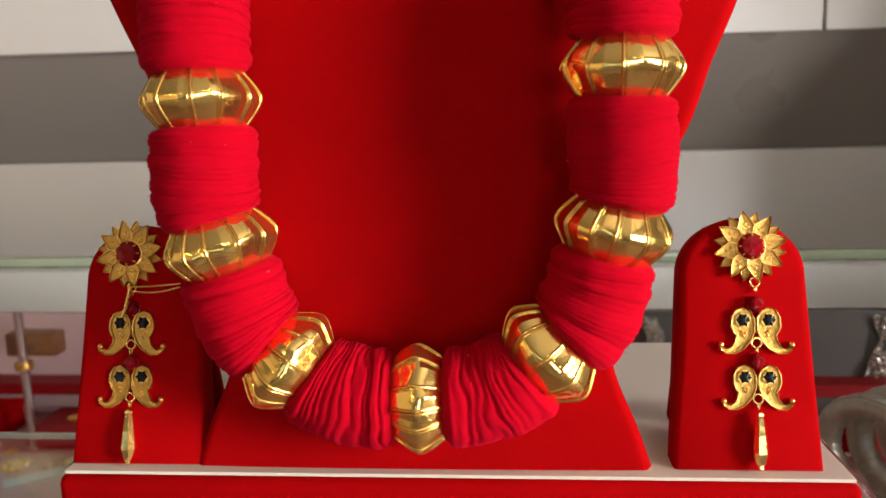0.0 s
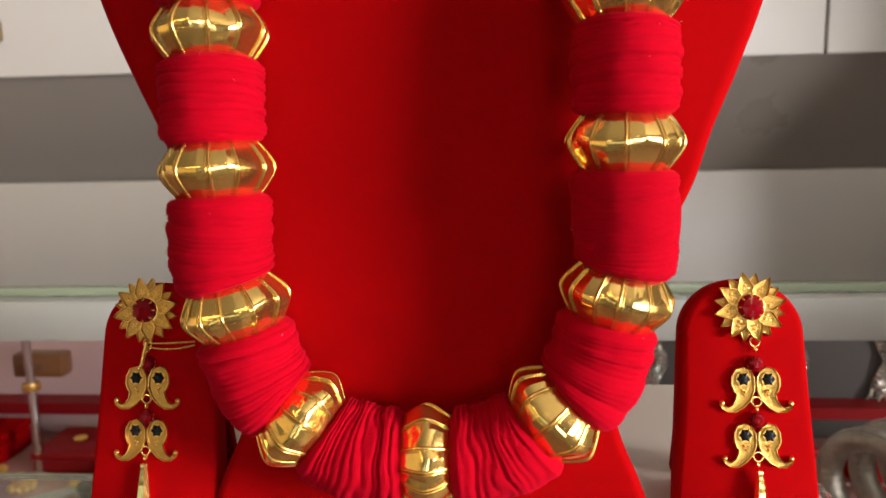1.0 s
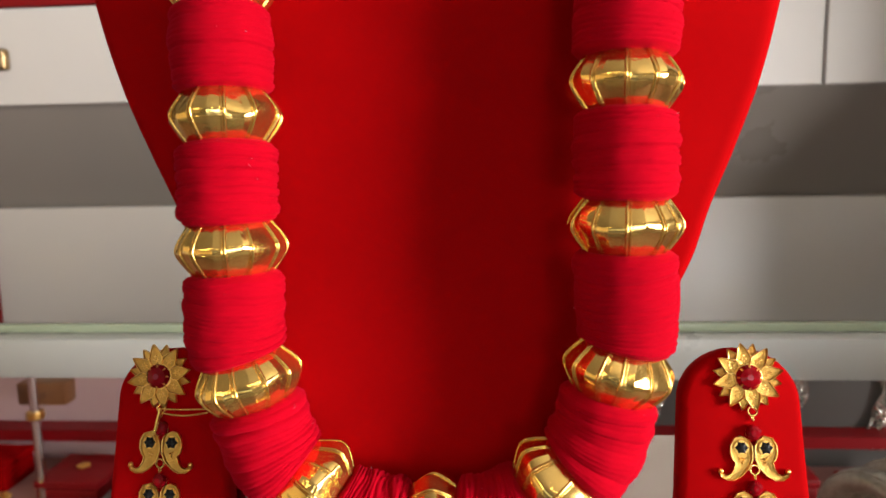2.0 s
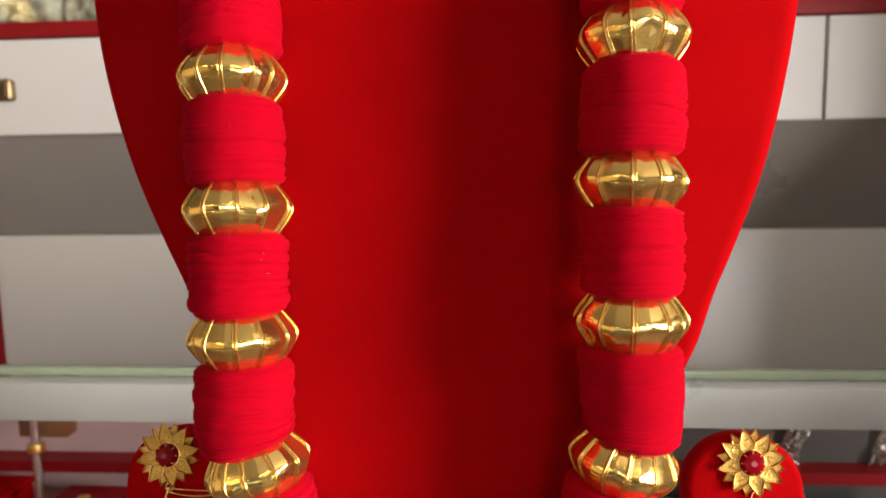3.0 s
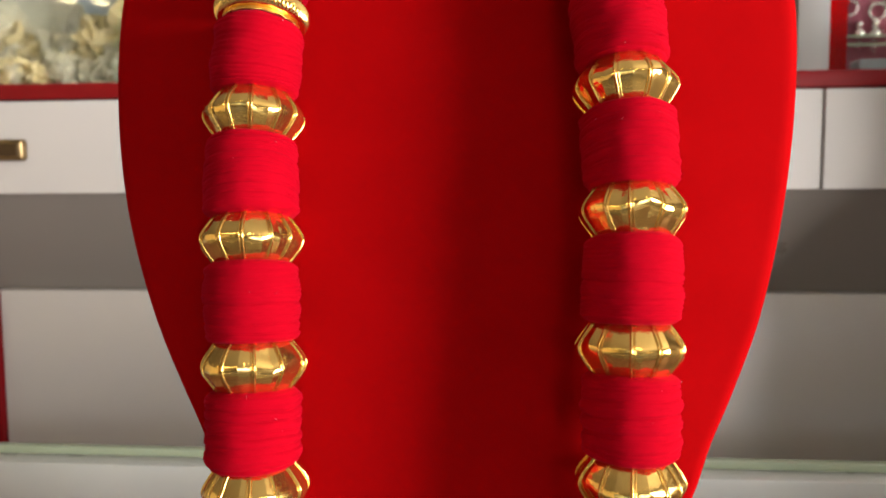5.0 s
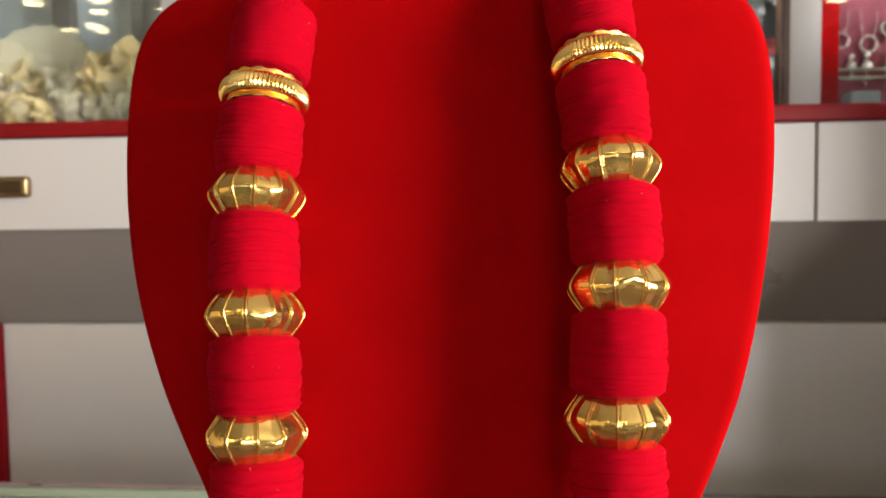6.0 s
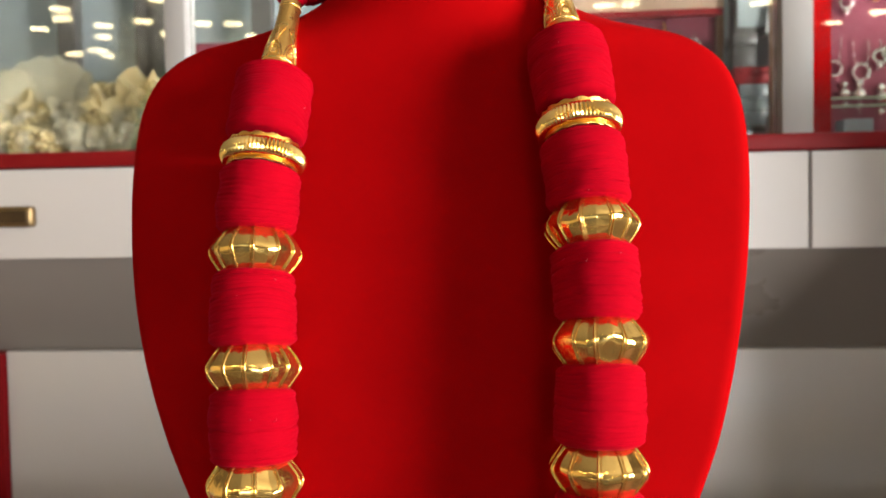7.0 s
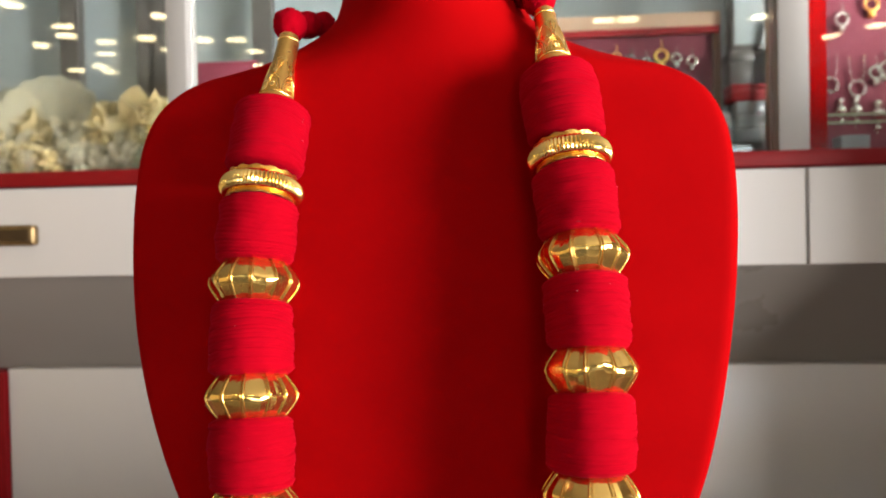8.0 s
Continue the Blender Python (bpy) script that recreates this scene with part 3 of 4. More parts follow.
STAND_X = (0.0830, -0.1325)
for x in STAND_X:
    s = thing("earring_stand", "round-headed red velvet earring stand on tray", "earring stand", "earring stands", at=(x, 0.2530, 0.0302))
    part("tablet", stand_mesh(0.0252, 0.0202, 0.0866, 0.012), VELVET, s, m=pose(0, 0, 0, -14), smooth=True, angle=60)
    part("back_leg", box(-0.019, 0.019, 0, 0.005, 0, 0.060, bevel=0.0015), VELVET, s, m=pose(0, 0.040, 0, 16), smooth=True)


# ---- earrings ----
def strip_solid(centre, widths, lift, base, thick):
    """A dished strip along a line in the xz plane: rims stand proud by lift, y points to the viewer with a minus."""
    pts = [Vector((x, 0, z)) for x, z in centre]
    rings = []
    for i, p in enumerate(pts):
        t = (pts[min(i + 1, len(pts) - 1)] - pts[max(i - 1, 0)]).normalized()
        side = Vector((t.z, 0, -t.x))
        w = widths[i]
        ring = []
        for s, h in ((-1, 0.3), (-0.95, 1.0), (-0.85, 0.95), (-0.76, 0.1), (0, -0.2), (0.76, 0.1), (0.85, 0.95), (0.95, 1.0), (1, 0.3)):
            q = p + side * (w * s)
            ring.append((q.x, -(base + lift * h), q.z))
        for s in (0.9, -0.9):
            q = p + side * (w * s)
            ring.append((q.x, -(base - thick), q.z))
        rings.append(ring)
    bm = ring_mesh(rings)
    bm.verts.index_update()
    for f in bm.faces:
        if len(f.verts) == 4 and all(2 <= v.index % 11 <= 6 for v in f.verts):
            f.material_index = 1
    return bm


def petal(r0, r1, w, base, lift):
    """Kite-shaped petal with a raised outline and a sharp tip."""
    n = 10
    centre = [(0.0, r0 + (r1 - r0) * i / n) for i in range(n + 1)]
    widths = [max(0.00010, w * (0.62 + 0.38 * math.sin(math.pi / 2 * i / 4) if i < 4 else ((n - i) / (n - 4)) ** 0.8)) for i in range(n + 1)]
    return strip_solid(centre, widths, lift, base, 0.0005)


def cabochon(r, depth):
    """Round stone with a low faceted dome."""
    return ring_mesh([[(r * k * math.cos(2 * math.pi * (j + 0.5 * i) / 10), -y, r * k * math.sin(2 * math.pi * (j + 0.5 * i) / 10)) for j in range(10)] for i, (k, y) in enumerate(((1.0, 0.0), (1.0, depth * 0.3), (0.82, depth * 0.68), (0.5, depth * 0.93), (0.12, depth)))])


def stone(r, depth, sides=8, star=0.0):
    """Cut stone: table, crown and girdle, facing the viewer."""
    rings = []
    for k, y in ((1.0, 0.0), (1.0, depth * 0.35), (0.74, depth * 0.8), (0.24, depth)):
        ring = []
        for j in range(sides * 2):
            a = math.pi * j / sides
            rr = r * k * (1 - (star if j % 2 else 0))
            ring.append((rr * math.cos(a), -y, rr * math.sin(a)))
        rings.append(ring)
    return ring_mesh(rings)


def facing(x, y, z):
    return Matrix.Translation((x, y, z)) @ Matrix.Rotation(math.pi / 2, 4, "X")


PETAL_BIG = finish(petal(0.0036, 0.0125, 0.0030, 0.0018, 0.0010), "petal", GOLD_OLD, True, 50)
PETAL_SMALL = finish(petal(0.0036, 0.0122, 0.0027, 0.0008, 0.0010), "petal", GOLD_OLD, True, 50)
for mesh in (PETAL_BIG, PETAL_SMALL):
    mesh.materials.append(ANTIQUE)
LOBE_C = [(0.0038, 0.0046), (0.0041, 0.0037), (0.0043, 0.0013), (0.0043, -0.0012), (0.0040, -0.0035), (0.0042, -0.0056), (0.0057, -0.0081), (0.0077, -0.0098), (0.0098, -0.0101), (0.0114, -0.0092), (0.0119, -0.0080)]
LOBE_W = [0.0006, 0.0028, 0.0041, 0.0043, 0.0038, 0.0028, 0.0020, 0.0014, 0.0009, 0.0007, 0.0006]


def earring(x, y, z, thread):
    e = thing("earring", "gold flower drop earring with red and black stones", "earring", "pair of earrings", at=(x, y, z))
    lean = pose(0, 0, 0, -14)
    flower = part("flower", merged([(lathe([(0.0045, -0.0002), (0.0052, 0.0004), (0.0050, 0.0022), (0.0040, 0.0026)], 32), Matrix.Rotation(math.pi / 2, 4, "X"))]), GOLD_OLD, e, "gold filigree flower", m=lean, smooth=True)
    for k in range(8):
        part("petal", PETAL_BIG, GOLD_OLD, flower, m=Matrix.Rotation(2 * math.pi * k / 8 - 0.2, 4, "Y"))
        part("petal", PETAL_SMALL, GOLD_OLD, flower, m=Matrix.Rotation(2 * math.pi * (k + 0.5) / 8 - 0.2, 4, "Y"))
        for dx, dz in ((-0.0008, 0.0066), (0.0008, 0.0066), (0.0, 0.0080)):
            g = bmesh.new()
            bmesh.ops.create_icosphere(g, subdivisions=1, radius=0.0004)
            part("granule", g, GOLD_OLD, flower, m=Matrix.Rotation(2 * math.pi * k / 8 - 0.2, 4, "Y") @ Matrix.Translation((dx, -0.0019, dz)), smooth=True)
    part("red_stone", stone(0.0046, 0.0030), RUBY, flower, "large cut red stone", m=Matrix.Translation((0, -0.0022, 0)))
    for k in range(8):
        a = 2 * math.pi * k / 8
        part("claw", tube([(0.0043 * math.cos(a), -0.0018, 0.0043 * math.sin(a)), (0.0041 * math.cos(a), -0.0037, 0.0041 * math.sin(a)), (0.0034 * math.cos(a), -0.0043, 0.0034 * math.sin(a))], 0.00035, 6), GOLD_OLD, flower)
    for zc in (-0.0122, -0.0330, -0.0520):
        part("link", torus(0.0016, 0.00036, 20, 6), GOLD_WIRE, e, m=lean @ facing(0.0012, -0.0016, zc), smooth=True)
        part("link", torus(0.0009, 0.0003, 16, 6), GOLD_WIRE, e, m=lean @ Matrix.Translation((0.0012, -0.0016, zc - 0.0026)) @ Matrix.Rotation(math.pi / 2, 4, "Y"), smooth=True)
    for zc, k in ((-0.0258, 1.0), (-0.0452, 0.96)):
        m = lean @ Matrix.Translation((0.0012, 0, zc)) @ Matrix.Scale(k, 4)
        pend = part("crescent_pair", merged([(stone(0.0026, 0.0008), Matrix.Translation((0, -0.0006, 0.0058)))]), GOLD_OLD, e, "pair of gold curled leaves", m=m)
        part("red_stone", cabochon(0.0028, 0.0026), RUBY, pend, "small cut red stone", m=Matrix.Translation((0, -0.0012, 0.0060)))
        for side in (1, -1):
            c = [(side * a, b) for a, b in LOBE_C]
            leaf = part("curled_leaf", strip_solid(c, [side * w for w in LOBE_W], 0.0009, 0.0009, 0.0007), GOLD_OLD, pend, smooth=True, angle=55)
            leaf.data.materials.append(ANTIQUE)
            bm = bmesh.new()
            bmesh.ops.create_icosphere(bm, subdivisions=2, radius=0.0010)
            part("tip_ball", bm, GOLD_OLD, pend, m=Matrix.Translation((side * 0.0118, -0.0012, -0.0078)), smooth=True)
            part("setting", hoop([(0.0020, 0.0), (0.0025, 0.0), (0.0025, 0.0008), (0.0020, 0.0008)], 20), GOLD_OLD, pend, m=Matrix.Translation((side * 0.0043, -0.0009, 0.0006)) @ Matrix.Rotation(math.pi / 2, 4, "X"), smooth=True)
            part("black_stone", stone(0.0025, 0.0014, 6, 0.35), ONYX, pend, "black star-cut stone", m=Matrix.Translation((side * 0.0043, -0.0014, 0.0006)))
            for gx, gz in ((0.0036, -0.0038), (0.0045, -0.0034), (0.0040, -0.0048)):
                g = bmesh.new()
                bmesh.ops.create_icosphere(g, subdivisions=1, radius=0.0005)
                part("granule", g, GOLD_OLD, pend, m=Matrix.Translation((side * gx, -0.0012, gz)), smooth=True)
    part("drop", lathe([(0.0004, -0.0759), (0.0009, -0.0752), (0.0009, -0.0742), (0.0016, -0.0735), (0.0026, -0.0700), (0.0021, -0.0640), (0.0013, -0.0580), (0.0015, -0.0574), (0.0015, -0.0566), (0.0008, -0.0562)], 6), GOLD, e, "faceted gold drop", m=lean @ Matrix.Translation((0.0012, -0.0028, 0)))
    if thread:
        for k, (dz, sag) in enumerate(((-0.0122, 0.0003), (-0.0135, 0.0012))):
            pts = [(0.0012 + 0.0225 * u, -0.004 - 0.008 * u, dz - sag * math.sin(math.pi * u) + 0.001 * u) for u in [i / 14 for i in range(15)]]
            part("thread", tube(pts, 0.00033, 6), GOLD_WIRE, e, "yellow tying thread", m=lean, smooth=True)
        part("thread", tube([(0.0022, -0.0045, -0.0118), (0.0014, -0.005, -0.016), (0.0006, -0.0048, -0.0195), (-0.001, -0.0042, -0.0225)], 0.0007, 6), GOLD_WIRE, e, "yellow tying thread", m=lean, smooth=True)
    return e


earring(0.0850, 0.2715, 0.1042, False)
earring(-0.1361, 0.2715, 0.1039, True)


# ---- inside the glass counter ----
shelf = slab("counter_glass_shelf", (0.12, 0.9, 0.36, 0.64, -0.150, -0.144), GLASS, label="clear glass shelf inside the counter", category="glass shelf")
shelf.visible_shadow = False


def bangle(x, y, z, turn, big=0.036, small=0.0088):
    """Heavy hollow bangle with chased bands."""
    n, k = 144, 24
    rings = []
    for i in range(n):
        a = 2 * math.pi * i / n
        r = small * (1 + 0.018 * math.sin(36 * a))
        rings.append([((big + r * math.cos(2 * math.pi * j / k) * (1 + 0.06 * math.cos(6 * math.pi * j / k) * math.cos(18 * a))) * math.cos(a), (big + r * math.cos(2 * math.pi * j / k)) * math.sin(a), 1.15 * r * math.sin(2 * math.pi * j / k)) for j in range(k)])
    b = thing("silver_bangle", "heavy chased silver bangle on glass shelf", "bangle", "silver bangles", at=(x, y, z))
    m = Matrix.Rotation(radians(turn), 4, "Z") @ Matrix.Rotation(math.pi / 2, 4, "Y")
    part("hoop", ring_mesh(rings, close_v=True), SILVER, b, m=m, smooth=True, angle=60)
    for off in (-0.0052, 0.0052):
        part("bead_band", torus(big + small * 0.82, 0.0012, 64, 6), SILVER, b, m=m @ Matrix.Translation((0, 0, off)), smooth=True)
    return b


bangle(0.262, 0.538, -0.0985, 32)
bangle(0.292, 0.556, -0.0985, 28)
bangle(0.322, 0.574, -0.0985, 30)

rod = thing("shelf_support", "slim chrome rod holding a brown block", "rod", at=(-0.636, 0.944, -0.295))
part("pole", lathe([(0.009, 0.0), (0.009, 0.004), (0.006, 0.006), (0.006, 0.20), (0.008, 0.202), (0.008, 0.215)], 20), CHROME, rod, smooth=True)
part("clip", lathe([(0.0, 0.118), (0.011, 0.118), (0.012, 0.122), (0.011, 0.128), (0.0, 0.128)], 20), GOLD_OLD, rod, smooth=True)
part("block", box(-0.038, 0.032, 0.02, 0.05, 0.128, 0.16, bevel=0.004), WOOD, rod, "brown wooden block", smooth=True)
part("arm", box(-0.004, 0.004, 0.0, 0.022, 0.14, 0.148), CHROME, rod)


def small_case(x, y, w, d, h, mat, label):
    c = thing("jewel_box", label, "box", "boxes in the counter", at=(x, y, -0.295))
    part("body", box(-w / 2, w / 2, -d / 2, d / 2, 0, h, bevel=0.003), mat, c, smooth=True)
    part("lid", box(-w / 2 - 0.002, w / 2 + 0.002, -d / 2 - 0.002, d / 2 + 0.002, h + 0.0005, h + 0.012, bevel=0.003), mat, c, smooth=True)
    return c


small_case(-0.755, 1.0, 0.10, 0.07, 0.03, VELVET, "red velvet jewel box in the counter")
small_case(-0.60, 0.985, 0.09, 0.09, 0.018, RED_PAINT, "dark red jewel box in the counter")
small_case(-0.47, 0.90, 0.12, 0.10, 0.014, DARK_GREY, "dark grey jewel box in the counter")
small_case(-0.86, 0.93, 0.11, 0.09, 0.02, WOOD, "brown wooden jewel box in the counter")
small_case(0.50, 0.95, 0.14, 0.10, 0.02, VELVET, "red velvet jewel box in the counter")
small_case(0.33, 0.99, 0.12, 0.08, 0.03, RED_PAINT, "dark red jewel box in the counter")


def gold_trinket(x, y, z, r, seed, mat=GOLD_OLD):
    """Small open-work ornament: a ring of grains round a domed middle."""
    g = thing("gold_trinket", "small gold ornament lying in the counter", "ornament", "gold ornaments", at=(x, y, z))
    part("dome", lathe([(r * 0.7, 0), (r * 0.66, r * 0.25), (r * 0.4, r * 0.48), (r * 0.05, r * 0.56)], 20), mat, g, smooth=True)
    grain = bmesh.new()
    bmesh.ops.create_icosphere(grain, subdivisions=2, radius=r * 0.26)
    me = finish(grain, "grain", mat, True)
    for k in range(9):
        a = 2 * math.pi * k / 9 + seed
        part("grain", me, mat, g, m=Matrix.Translation((r * 0.8 * math.cos(a), r * 0.8 * math.sin(a), r * 0.24)))


for k, (x, y, z, r) in enumerate(((-0.626, 0.885, -0.295, 0.017), (-0.70, 0.94, -0.295, 0.016), (-0.60, 0.985, -0.2645, 0.009), (-0.755, 1.0, -0.252, 0.014), (-0.56, 0.90, -0.295, 0.010), (-0.66, 0.93, -0.295, 0.008), (0.425, 1.0, -0.295, 0.012), (0.46, 0.90, -0.295, 0.010))):
    gold_trinket(x, y, z, r, k * 0.7)

folded = thing("paper_card", "pale grey card lying in the counter", "card", at=(-0.575, 0.865, -0.2945))
part("sheet", box(-0.045, 0.045, -0.012, 0.012, 0.0, 0.002), WHITE, folded, m=pose(0, 0, 0, 0, 0, 38))


def link_chain(name, label, points, mat, r=0.006):
    c = thing(name, label, "chain", at=points[0])
    base = Vector(points[0])
    me = finish(torus(r, r * 0.28, 16, 6), "link", mat, True)
    for i, q in enumerate(points):
        part("link", me, mat, c, m=Matrix.Translation(Vector(q) - base) @ Matrix.Rotation(0.9 * i, 4, "Z") @ Matrix.Rotation(math.pi / 2, 4, "X"))


for x0, wide, drop in ((0.397, 0.010, 22), (0.205, 0.008, 12), (0.525, 0.011, 18)):
    link_chain("silver_anklet", "pale silver chain strip hung on the counter board", [(x0 + 0.008 * math.sin(0.35 * i) + wide * (c - 1), 1.076 - 0.002 * (c % 2), -0.150 - 0.0065 * i) for i in range(drop) for c in range(3)], SILVER_BRIGHT, 0.0048)

# ---- inside the glazed display, left ----
def crystal_dish(x, y, z, r, turn, mat):
    """Fluted dish on edge, leaning back."""
    d = thing("crystal_dish", "round fluted crystal dish standing on edge", "dish", "crystal ware", at=(x, y, z))
    rings = []
    for k, h in ((0.02, 0.004), (0.55, 0.006), (0.62, 0.012), (0.95, 0.03), (1.0, 0.03), (0.97, 0.024), (0.64, 0.004), (0.5, 0.0), (0.02, -0.002)):
        rings.append([(r * k * (1 + (0.03 if k > 0.6 else 0) * math.cos(18 * 2 * math.pi * j / 72)) * math.cos(2 * math.pi * j / 72), r * k * (1 + (0.03 if k > 0.6 else 0) * math.cos(18 * 2 * math.pi * j / 72)) * math.sin(2 * math.pi * j / 72), h) for j in range(72)])
    part("bowl", ring_mesh(rings), mat, d, m=Matrix.Translation((0, 0, r)) @ Matrix.Rotation(radians(turn), 4, "Z") @ Matrix.Rotation(radians(78), 4, "X"), smooth=True, angle=50)
    part("foot", box(-r * 0.5, r * 0.5, -0.02, 0.02, 0.0, 0.012, bevel=0.003), mat, d, smooth=True)


def crystal_rose(x, y, z, r, seed, mat):
    """A cluster of curled crystal petals on a knob."""
    rnd = random.Random(seed)
    c = thing("crystal_flower", "clear and amber crystal flower ornament", "ornament", "crystal ware", at=(x, y, z))
    part("stem", lathe([(r * 0.55, 0), (r * 0.5, 0.006), (r * 0.15, 0.012), (r * 0.12, r * 0.6), (r * 0.3, r * 0.8)], 20), mat, c, smooth=True)
    for k in range(34):
        a, e, s = rnd.uniform(0, 6.28), rnd.uniform(-0.3, 1.4), rnd.uniform(0.45, 0.85)
        bm = bmesh.new()
        bmesh.ops.create_uvsphere(bm, u_segments=12, v_segments=8, radius=1.0)
        for v in bm.verts:
            v.co = s * Vector((v.co.x * r * 0.42, v.co.y * r * 0.12 + 0.35 * r * v.co.x**2 + 0.08 * r * math.sin(6 * v.co.z + k), v.co.z * r * (0.48 + 0.08 * math.sin(5 * v.co.x + k))))
        m = Matrix.Translation((0, 0, r)) @ Matrix.Rotation(a, 4, "Z") @ Matrix.Rotation(-e, 4, "X") @ Matrix.Translation((0, r * rnd.uniform(0.35, 0.75), 0.0)) @ Matrix.Rotation(rnd.uniform(-0.8, 0.8), 4, "Y")
        part("petal", bm, mat, c, m=m, smooth=True)


def goblet(x, y, z, h, r, mat):
    g = thing("crystal_vase", "small cut crystal vase in display", "vase", "crystal ware", at=(x, y, z))
    part("body", lathe([(r * 0.7, 0), (r * 0.75, h * 0.05), (r * 0.25, h * 0.15), (r * 0.3, h * 0.3), (r * 0.9, h * 0.5), (r, h * 0.75), (r * 0.8, h * 0.92), (r * 0.95, h), (r * 0.85, h), (r * 0.7, h * 0.9)], 16), mat, g)


ZS = 0.4315
crystal_dish(-0.915, 1.47, ZS, 0.106, 12, CRYSTAL)
crystal_dish(-1.03, 1.52, ZS, 0.10, -10, CRYSTAL)
crystal_dish(-0.78, 1.50, ZS, 0.080, -14, CRYSTAL)
crystal_rose(-0.725, 1.44, ZS, 0.112, 3, AMBER)
crystal_rose(-0.845, 1.40, ZS, 0.055, 5, CRYSTAL)
crystal_rose(-0.70, 1.36, ZS, 0.045, 8, CRYSTAL)
crystal_rose(-0.96, 1.39, ZS, 0.050, 9, AMBER)
crystal_rose(-0.78, 1.45, ZS, 0.075, 12, AMBER)
for x, y, h, r in ((-0.80, 1.345, 0.06, 0.022), (-0.89, 1.34, 0.05, 0.02), (-0.99, 1.345, 0.07, 0.024), (-0.655, 1.345, 0.05, 0.018)):
    goblet(x, y, ZS, h, r, CRYSTAL)
for x, y, r, seed, mat in ((-0.87, 1.53, 0.085, 21, CRYSTAL), (-0.98, 1.44, 0.07, 22, CRYSTAL), (-0.80, 1.37, 0.05, 23, CRYSTAL), (-0.90, 1.36, 0.045, 24, AMBER), (-0.675, 1.48, 0.09, 25, AMBER), (-1.05, 1.42, 0.075, 26, AMBER), (-0.75, 1.37, 0.042, 27, CRYSTAL), (-0.745, 1.555, 0.125, 34, AMBER), (-0.93, 1.50, 0.10, 28, AMBER), (-0.83, 1.46, 0.085, 29, CRYSTAL), (-0.70, 1.42, 0.07, 30, CRYSTAL), (-0.66, 1.40, 0.06, 31, AMBER), (-0.85, 1.355, 0.04, 32, AMBER), (-0.95, 1.36, 0.042, 33, CRYSTAL)):
    crystal_rose(x, y, ZS, r, seed, mat)
# solid dark bars stand in for room reflections in the display glass
upright = thing("dark_shelf_upright", "dark bar imitating a reflection in the display glass", "upright", "shelf uprights", at=(-0.97, 1.64, ZS))
part("post", box(-0.022, 0.022, -0.015, 0.015, 0, 1.0, bevel=0.002), DARK_GREY, upright)
copy_thing(upright, Matrix.Translation((-0.80, 1.66, ZS)))
copy_thing(upright, Matrix.Translation((-0.775, 1.66, ZS)))
copy_thing(upright, Matrix.Translation((-0.52, 1.62, ZS)))
small = thing("mauve_box", "mauve cloth-covered box in display", "box", at=(-0.565, 1.50, ZS))
part("body", box(-0.075, 0.075, -0.03, 0.03, 0, 0.175, bevel=0.004), MARL, small, smooth=True)
part("lid", box(-0.078, 0.078, -0.033, 0.033, 0.176, 0.232, bevel=0.004), MARL, small, smooth=True)

# ---- inside the glazed display, right ----
case = thing("framed_earring_case", "tan-framed dark red case of hanging earrings", "display case", at=(0.262, 1.52, ZS))
part("back", box(-0.15, 0.15, 0.0, 0.02, 0.0, 0.272), MARL, case)
for x0, x1, z0, z1 in ((-0.16, 0.16, 0.272, 0.300), (-0.16, 0.16, -0.0, 0.012)):
    part("frame", box(x0, x1, -0.012, 0.022, z0, z1, bevel=0.002), FRAME_WOOD, case, "tan wooden frame")
part("red_lip", box(-0.158, 0.158, -0.016, -0.0005, 0.258, 0.2715, bevel=0.001), RED_PAINT, case, "dark red lip under the frame")
for x0, x1 in ((-0.16, -0.148), (0.146, 0.16)):
    part("frame", box(x0, x1, -0.012, 0.022, 0.0125, 0.2575, bevel=0.002), BROWN, case, "dark brown frame side")
part("shelf_bar", box(-0.146, 0.146, -0.010, -0.001, 0.075, 0.081), FRAME_WOOD, case)


def hanging_earring(x, y, z, size, mat, parent=None):
    e = thing("hanging_earring", "pale metal hoop earring hung on cloth", "earring", "earrings in the display", at=(x, y, z))
    part("hook", tube([(0, 0, 0.9 * size), (0.05 * size, -0.002, 0.6 * size), (0, 0, 0.35 * size)], 0.0012, 6), mat, e)
    part("hoop", torus(0.34 * size, 0.09 * size, 20, 8), mat, e, m=Matrix.Rotation(math.pi / 2, 4, "X"), smooth=True)
    bm = bmesh.new()
    bmesh.ops.create_icosphere(bm, subdivisions=2, radius=0.2 * size)
    part("drop", bm, mat, e, m=Matrix.Translation((0, 0, -0.55 * size)), smooth=True)


for i in range(9):
    hanging_earring(0.135 + 0.029 * i, 1.512, ZS + 0.218 - 0.006 * (i % 3), 0.026 + 0.008 * (i % 4 == 2), SILVER_BRIGHT if i % 3 else GOLD_OLD)
for i in range(7):
    hanging_earring(0.165 + 0.034 * i, 1.512, ZS + 0.130 - 0.005 * (i % 2), 0.022, SILVER_BRIGHT)
screen = thing("dark_screen", "dark grey screen standing on boxes in display", "screen", at=(0.462, 1.50, ZS + 0.2135))
part("casing", box(-0.030, 0.036, -0.02, 0.02, 0, 0.19, bevel=0.005), DARK_GREY, screen, smooth=True)
part("panel", box(-0.024, 0.030, -0.0225, -0.0205, 0.012, 0.178, bevel=0.001), BLUE_GREY, screen, "dull grey screen panel")
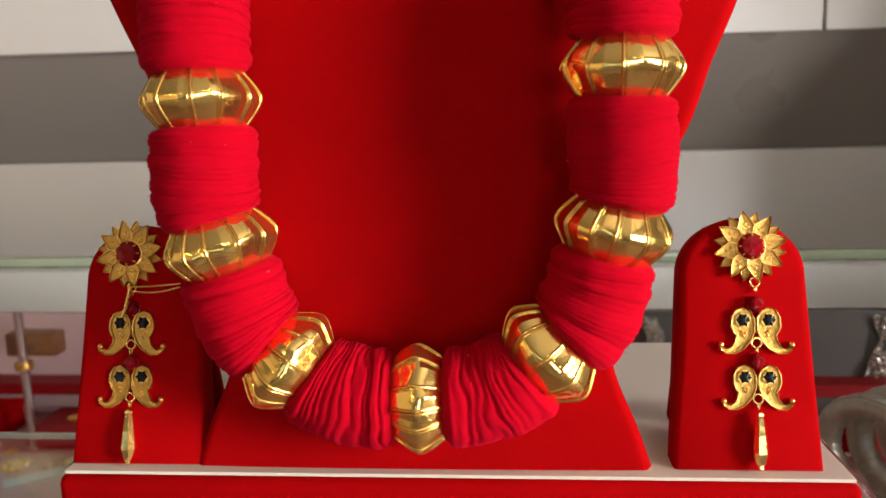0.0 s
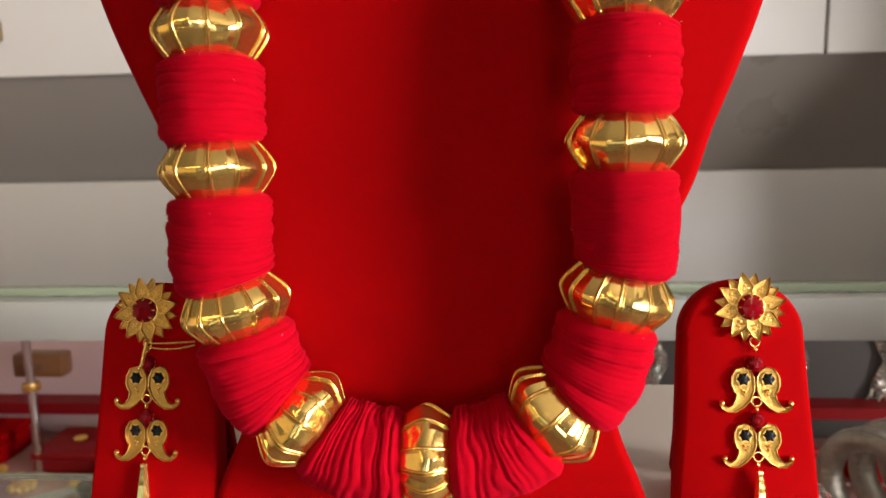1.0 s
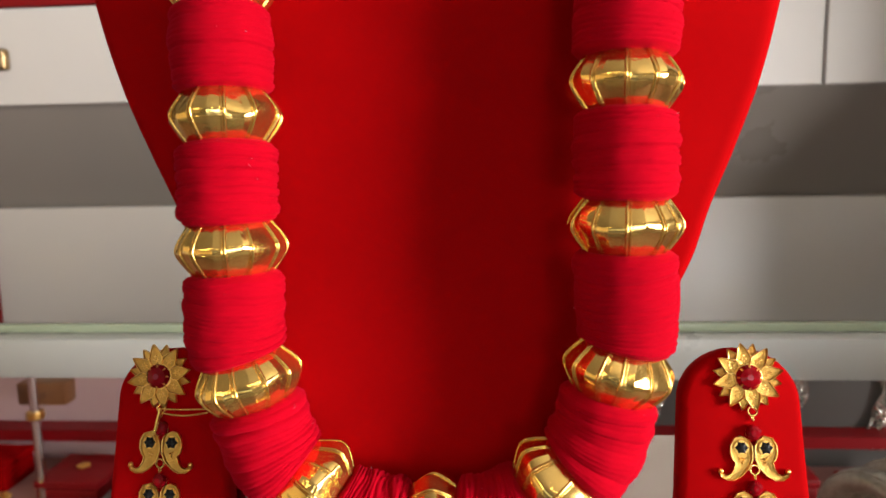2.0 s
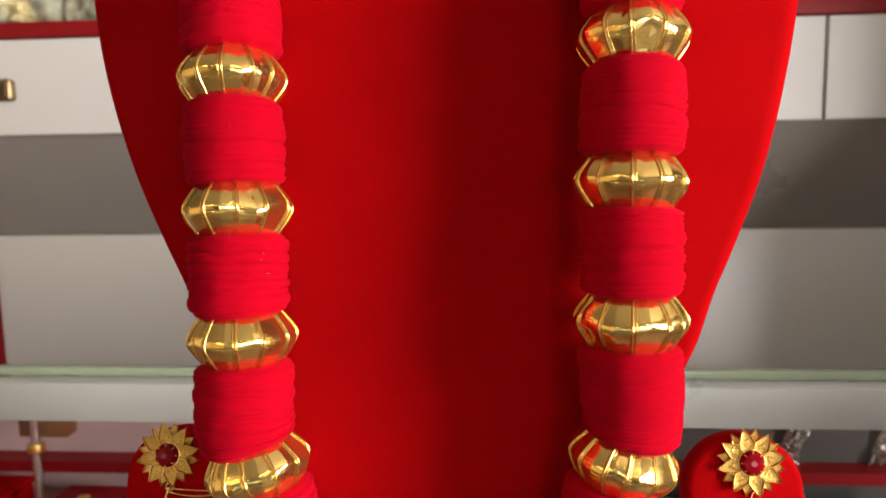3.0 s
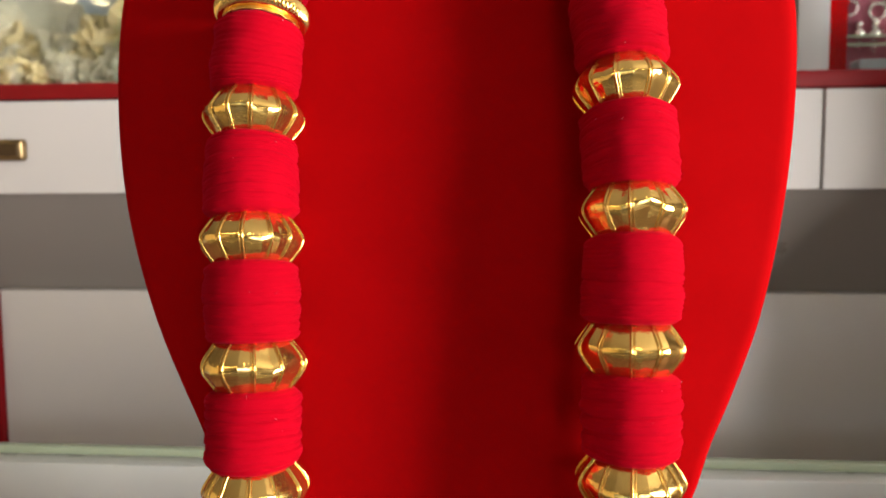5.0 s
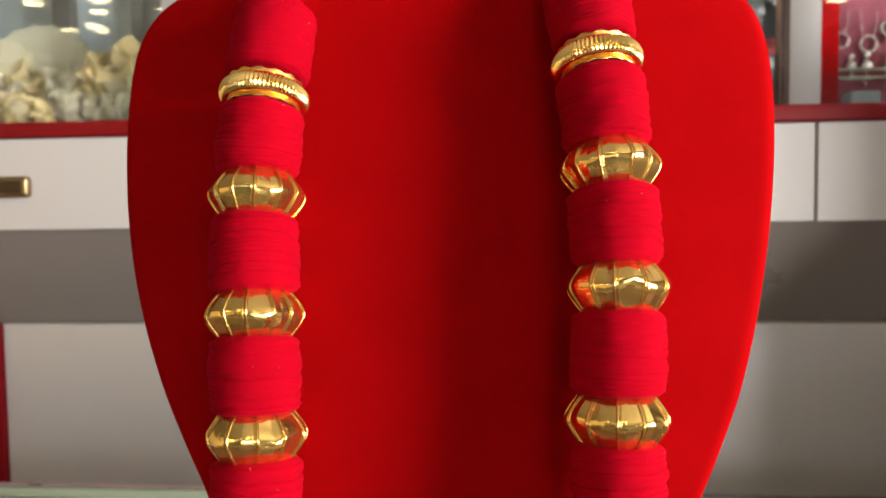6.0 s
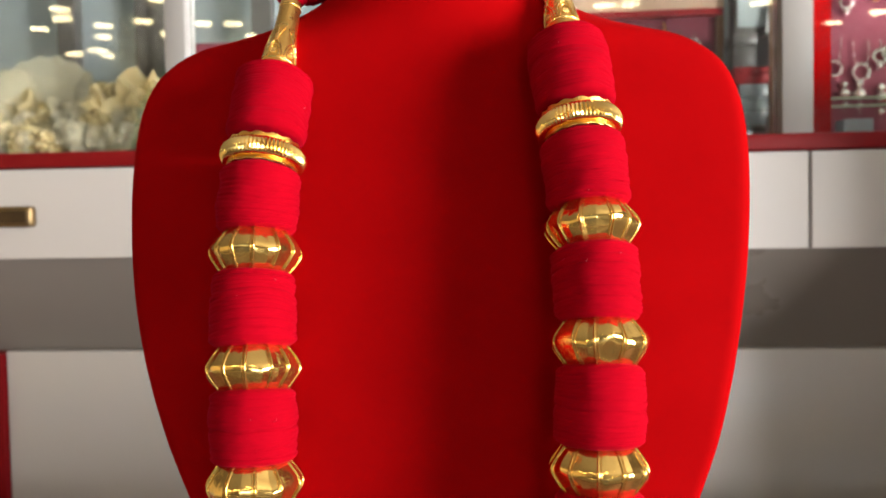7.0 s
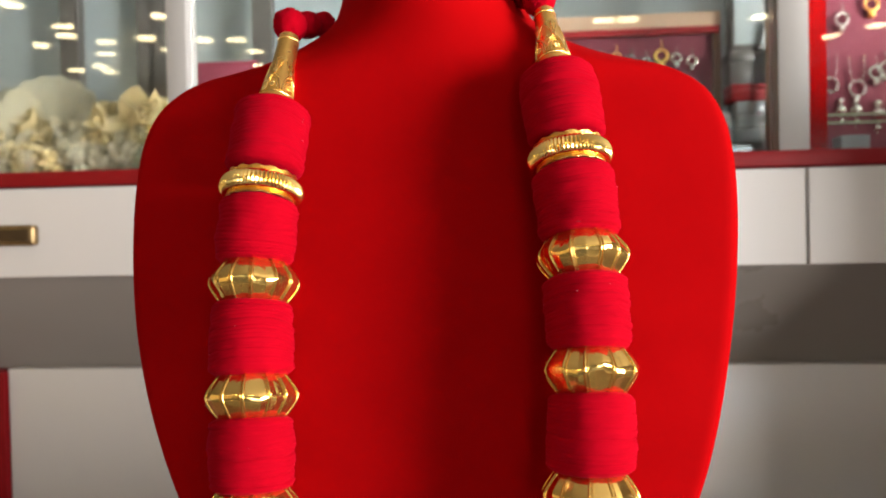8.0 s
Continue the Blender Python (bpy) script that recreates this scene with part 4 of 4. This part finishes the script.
stack = [("jewel_box", "dark grey jewel box at the foot of a stack", -0.028, 0.026, 0.0, 0.040, DARK_GREY), ("jewel_box", "pale blue-grey jewel box in a stack", -0.020, 0.030, 0.0405, 0.118, BLUE_GREY), ("jewel_box", "dark red jewel box on a pale box", -0.030, 0.034, 0.1185, 0.150, RED_PAINT), ("jewel_box", "dark grey jewel box under the screen", -0.032, 0.012, 0.1505, 0.213, DARK_GREY)]
for name, label, x0, x1, z0, z1, mat in stack:
    b = thing(name, label, "box", "stacked boxes in the display", at=(0.460, 1.50, ZS + z0))
    cut = (z1 - z0) * 0.66
    part("body", box(x0, x1, -0.03, 0.03, 0, cut, bevel=0.002), mat, b, smooth=True)
    part("lid", box(x0 - 0.001, x1 + 0.001, -0.031, 0.031, cut + 0.0005, z1 - z0, bevel=0.002), mat, b, smooth=True)
card = thing("white_card", "white card leaning in the display", "card", at=(0.418, 1.47, ZS))
part("sheet", box(-0.014, 0.014, -0.001, 0.001, 0, 0.10), WHITE, card, m=pose(0, 0, 0, -6, 0, 10))
lath = thing("brown_lath", "thin brown wooden lath leaning in the display", "lath", at=(0.487, 1.42, ZS))
part("strip", box(-0.008, 0.008, -0.004, 0.004, 0, 0.27, bevel=0.001), BROWN, lath, m=pose(0, 0, 0, -10, 3, 0), smooth=True)
slab("red_side_board", (0.4965, 0.545, 1.32, 1.33, 0.432, 1.2), VELVET, label="red board beside the display post", category="board")
slab("mauve_display_board", (0.56, 0.96, 1.50, 1.515, 0.432, 1.2), MARL, label="dark mauve cloth board for earrings", category="board")
tray2 = slab("display_glass_shelf", (0.10, 0.96, 1.335, 1.345, 0.483, 0.500), GLASS, label="glass shelf edge across the display", category="glass shelf")
tray2.visible_shadow = False
for z in (0.483, 0.4965):
    slab("display_shelf_edge", (0.4965, 0.96, 1.3315, 1.3345, z, z + 0.0035), GLASS_EDGE, label="pale polished edge of glass display shelf", category="glass edge")


def wire_hoop(x, z, r):
    """Thin hoop hung by two long wires."""
    e = thing("hoop_earring", "thin silver hoop earring hung on wires", "earring", "earrings in the display", at=(x, 1.492, z))
    part("hoop", torus(r, r * 0.2, 28, 8), SILVER_BRIGHT, e, m=Matrix.Rotation(math.pi / 2, 4, "X"), smooth=True)
    for side in (-1, 1):
        part("wire", tube([(side * r * 0.6, 0, r * 0.8), (side * r * 0.9, 0, r * 2.2), (side * r * 1.0, 0.002, r * 4.2)], 0.0011, 6), SILVER_BRIGHT, e)


def ball_drop(x, z, k):
    """Three stacked silver balls on a pin."""
    e = thing("ball_earring", "stacked silver ball earring on a pin", "earring", "earrings in the display", at=(x, 1.492, z))
    for dz, r in ((0.022, 0.007), (0.004, 0.0115), (-0.018, 0.006)):
        bm = bmesh.new()
        bmesh.ops.create_uvsphere(bm, u_segments=16, v_segments=10, radius=r * k)
        part("ball", bm, SILVER_BRIGHT, e, m=Matrix.Translation((0, 0, dz * k)), smooth=True)
    part("pin", tube([(0, 0, 0.03 * k), (0, 0, -0.03 * k)], 0.001, 6), SILVER_BRIGHT, e)


wire_hoop(0.619, 0.577, 0.0135)
wire_hoop(0.668, 0.569, 0.0145)
for x, z, k in ((0.637, 0.525, 0.95), (0.665, 0.524, 1.05), (0.704, 0.514, 1.15), (0.735, 0.52, 1.0)):
    ball_drop(x, z, k)
hanging_earring(0.701, 1.490, 0.597, 0.034, SILVER_BRIGHT)
hanging_earring(0.718, 1.490, 0.603, 0.036, SILVER_BRIGHT)
hanging_earring(0.694, 1.490, 0.726, 0.036, GOLD_OLD)
hanging_earring(0.64, 1.490, 0.70, 0.034, SILVER_BRIGHT)
pale = thing("grey_stand_box", "pale grey box standing on display floor", "box", at=(0.625, 1.42, ZS))
part("body", box(-0.025, 0.025, -0.02, 0.02, 0, 0.040, bevel=0.002), BLUE_GREY, pale)
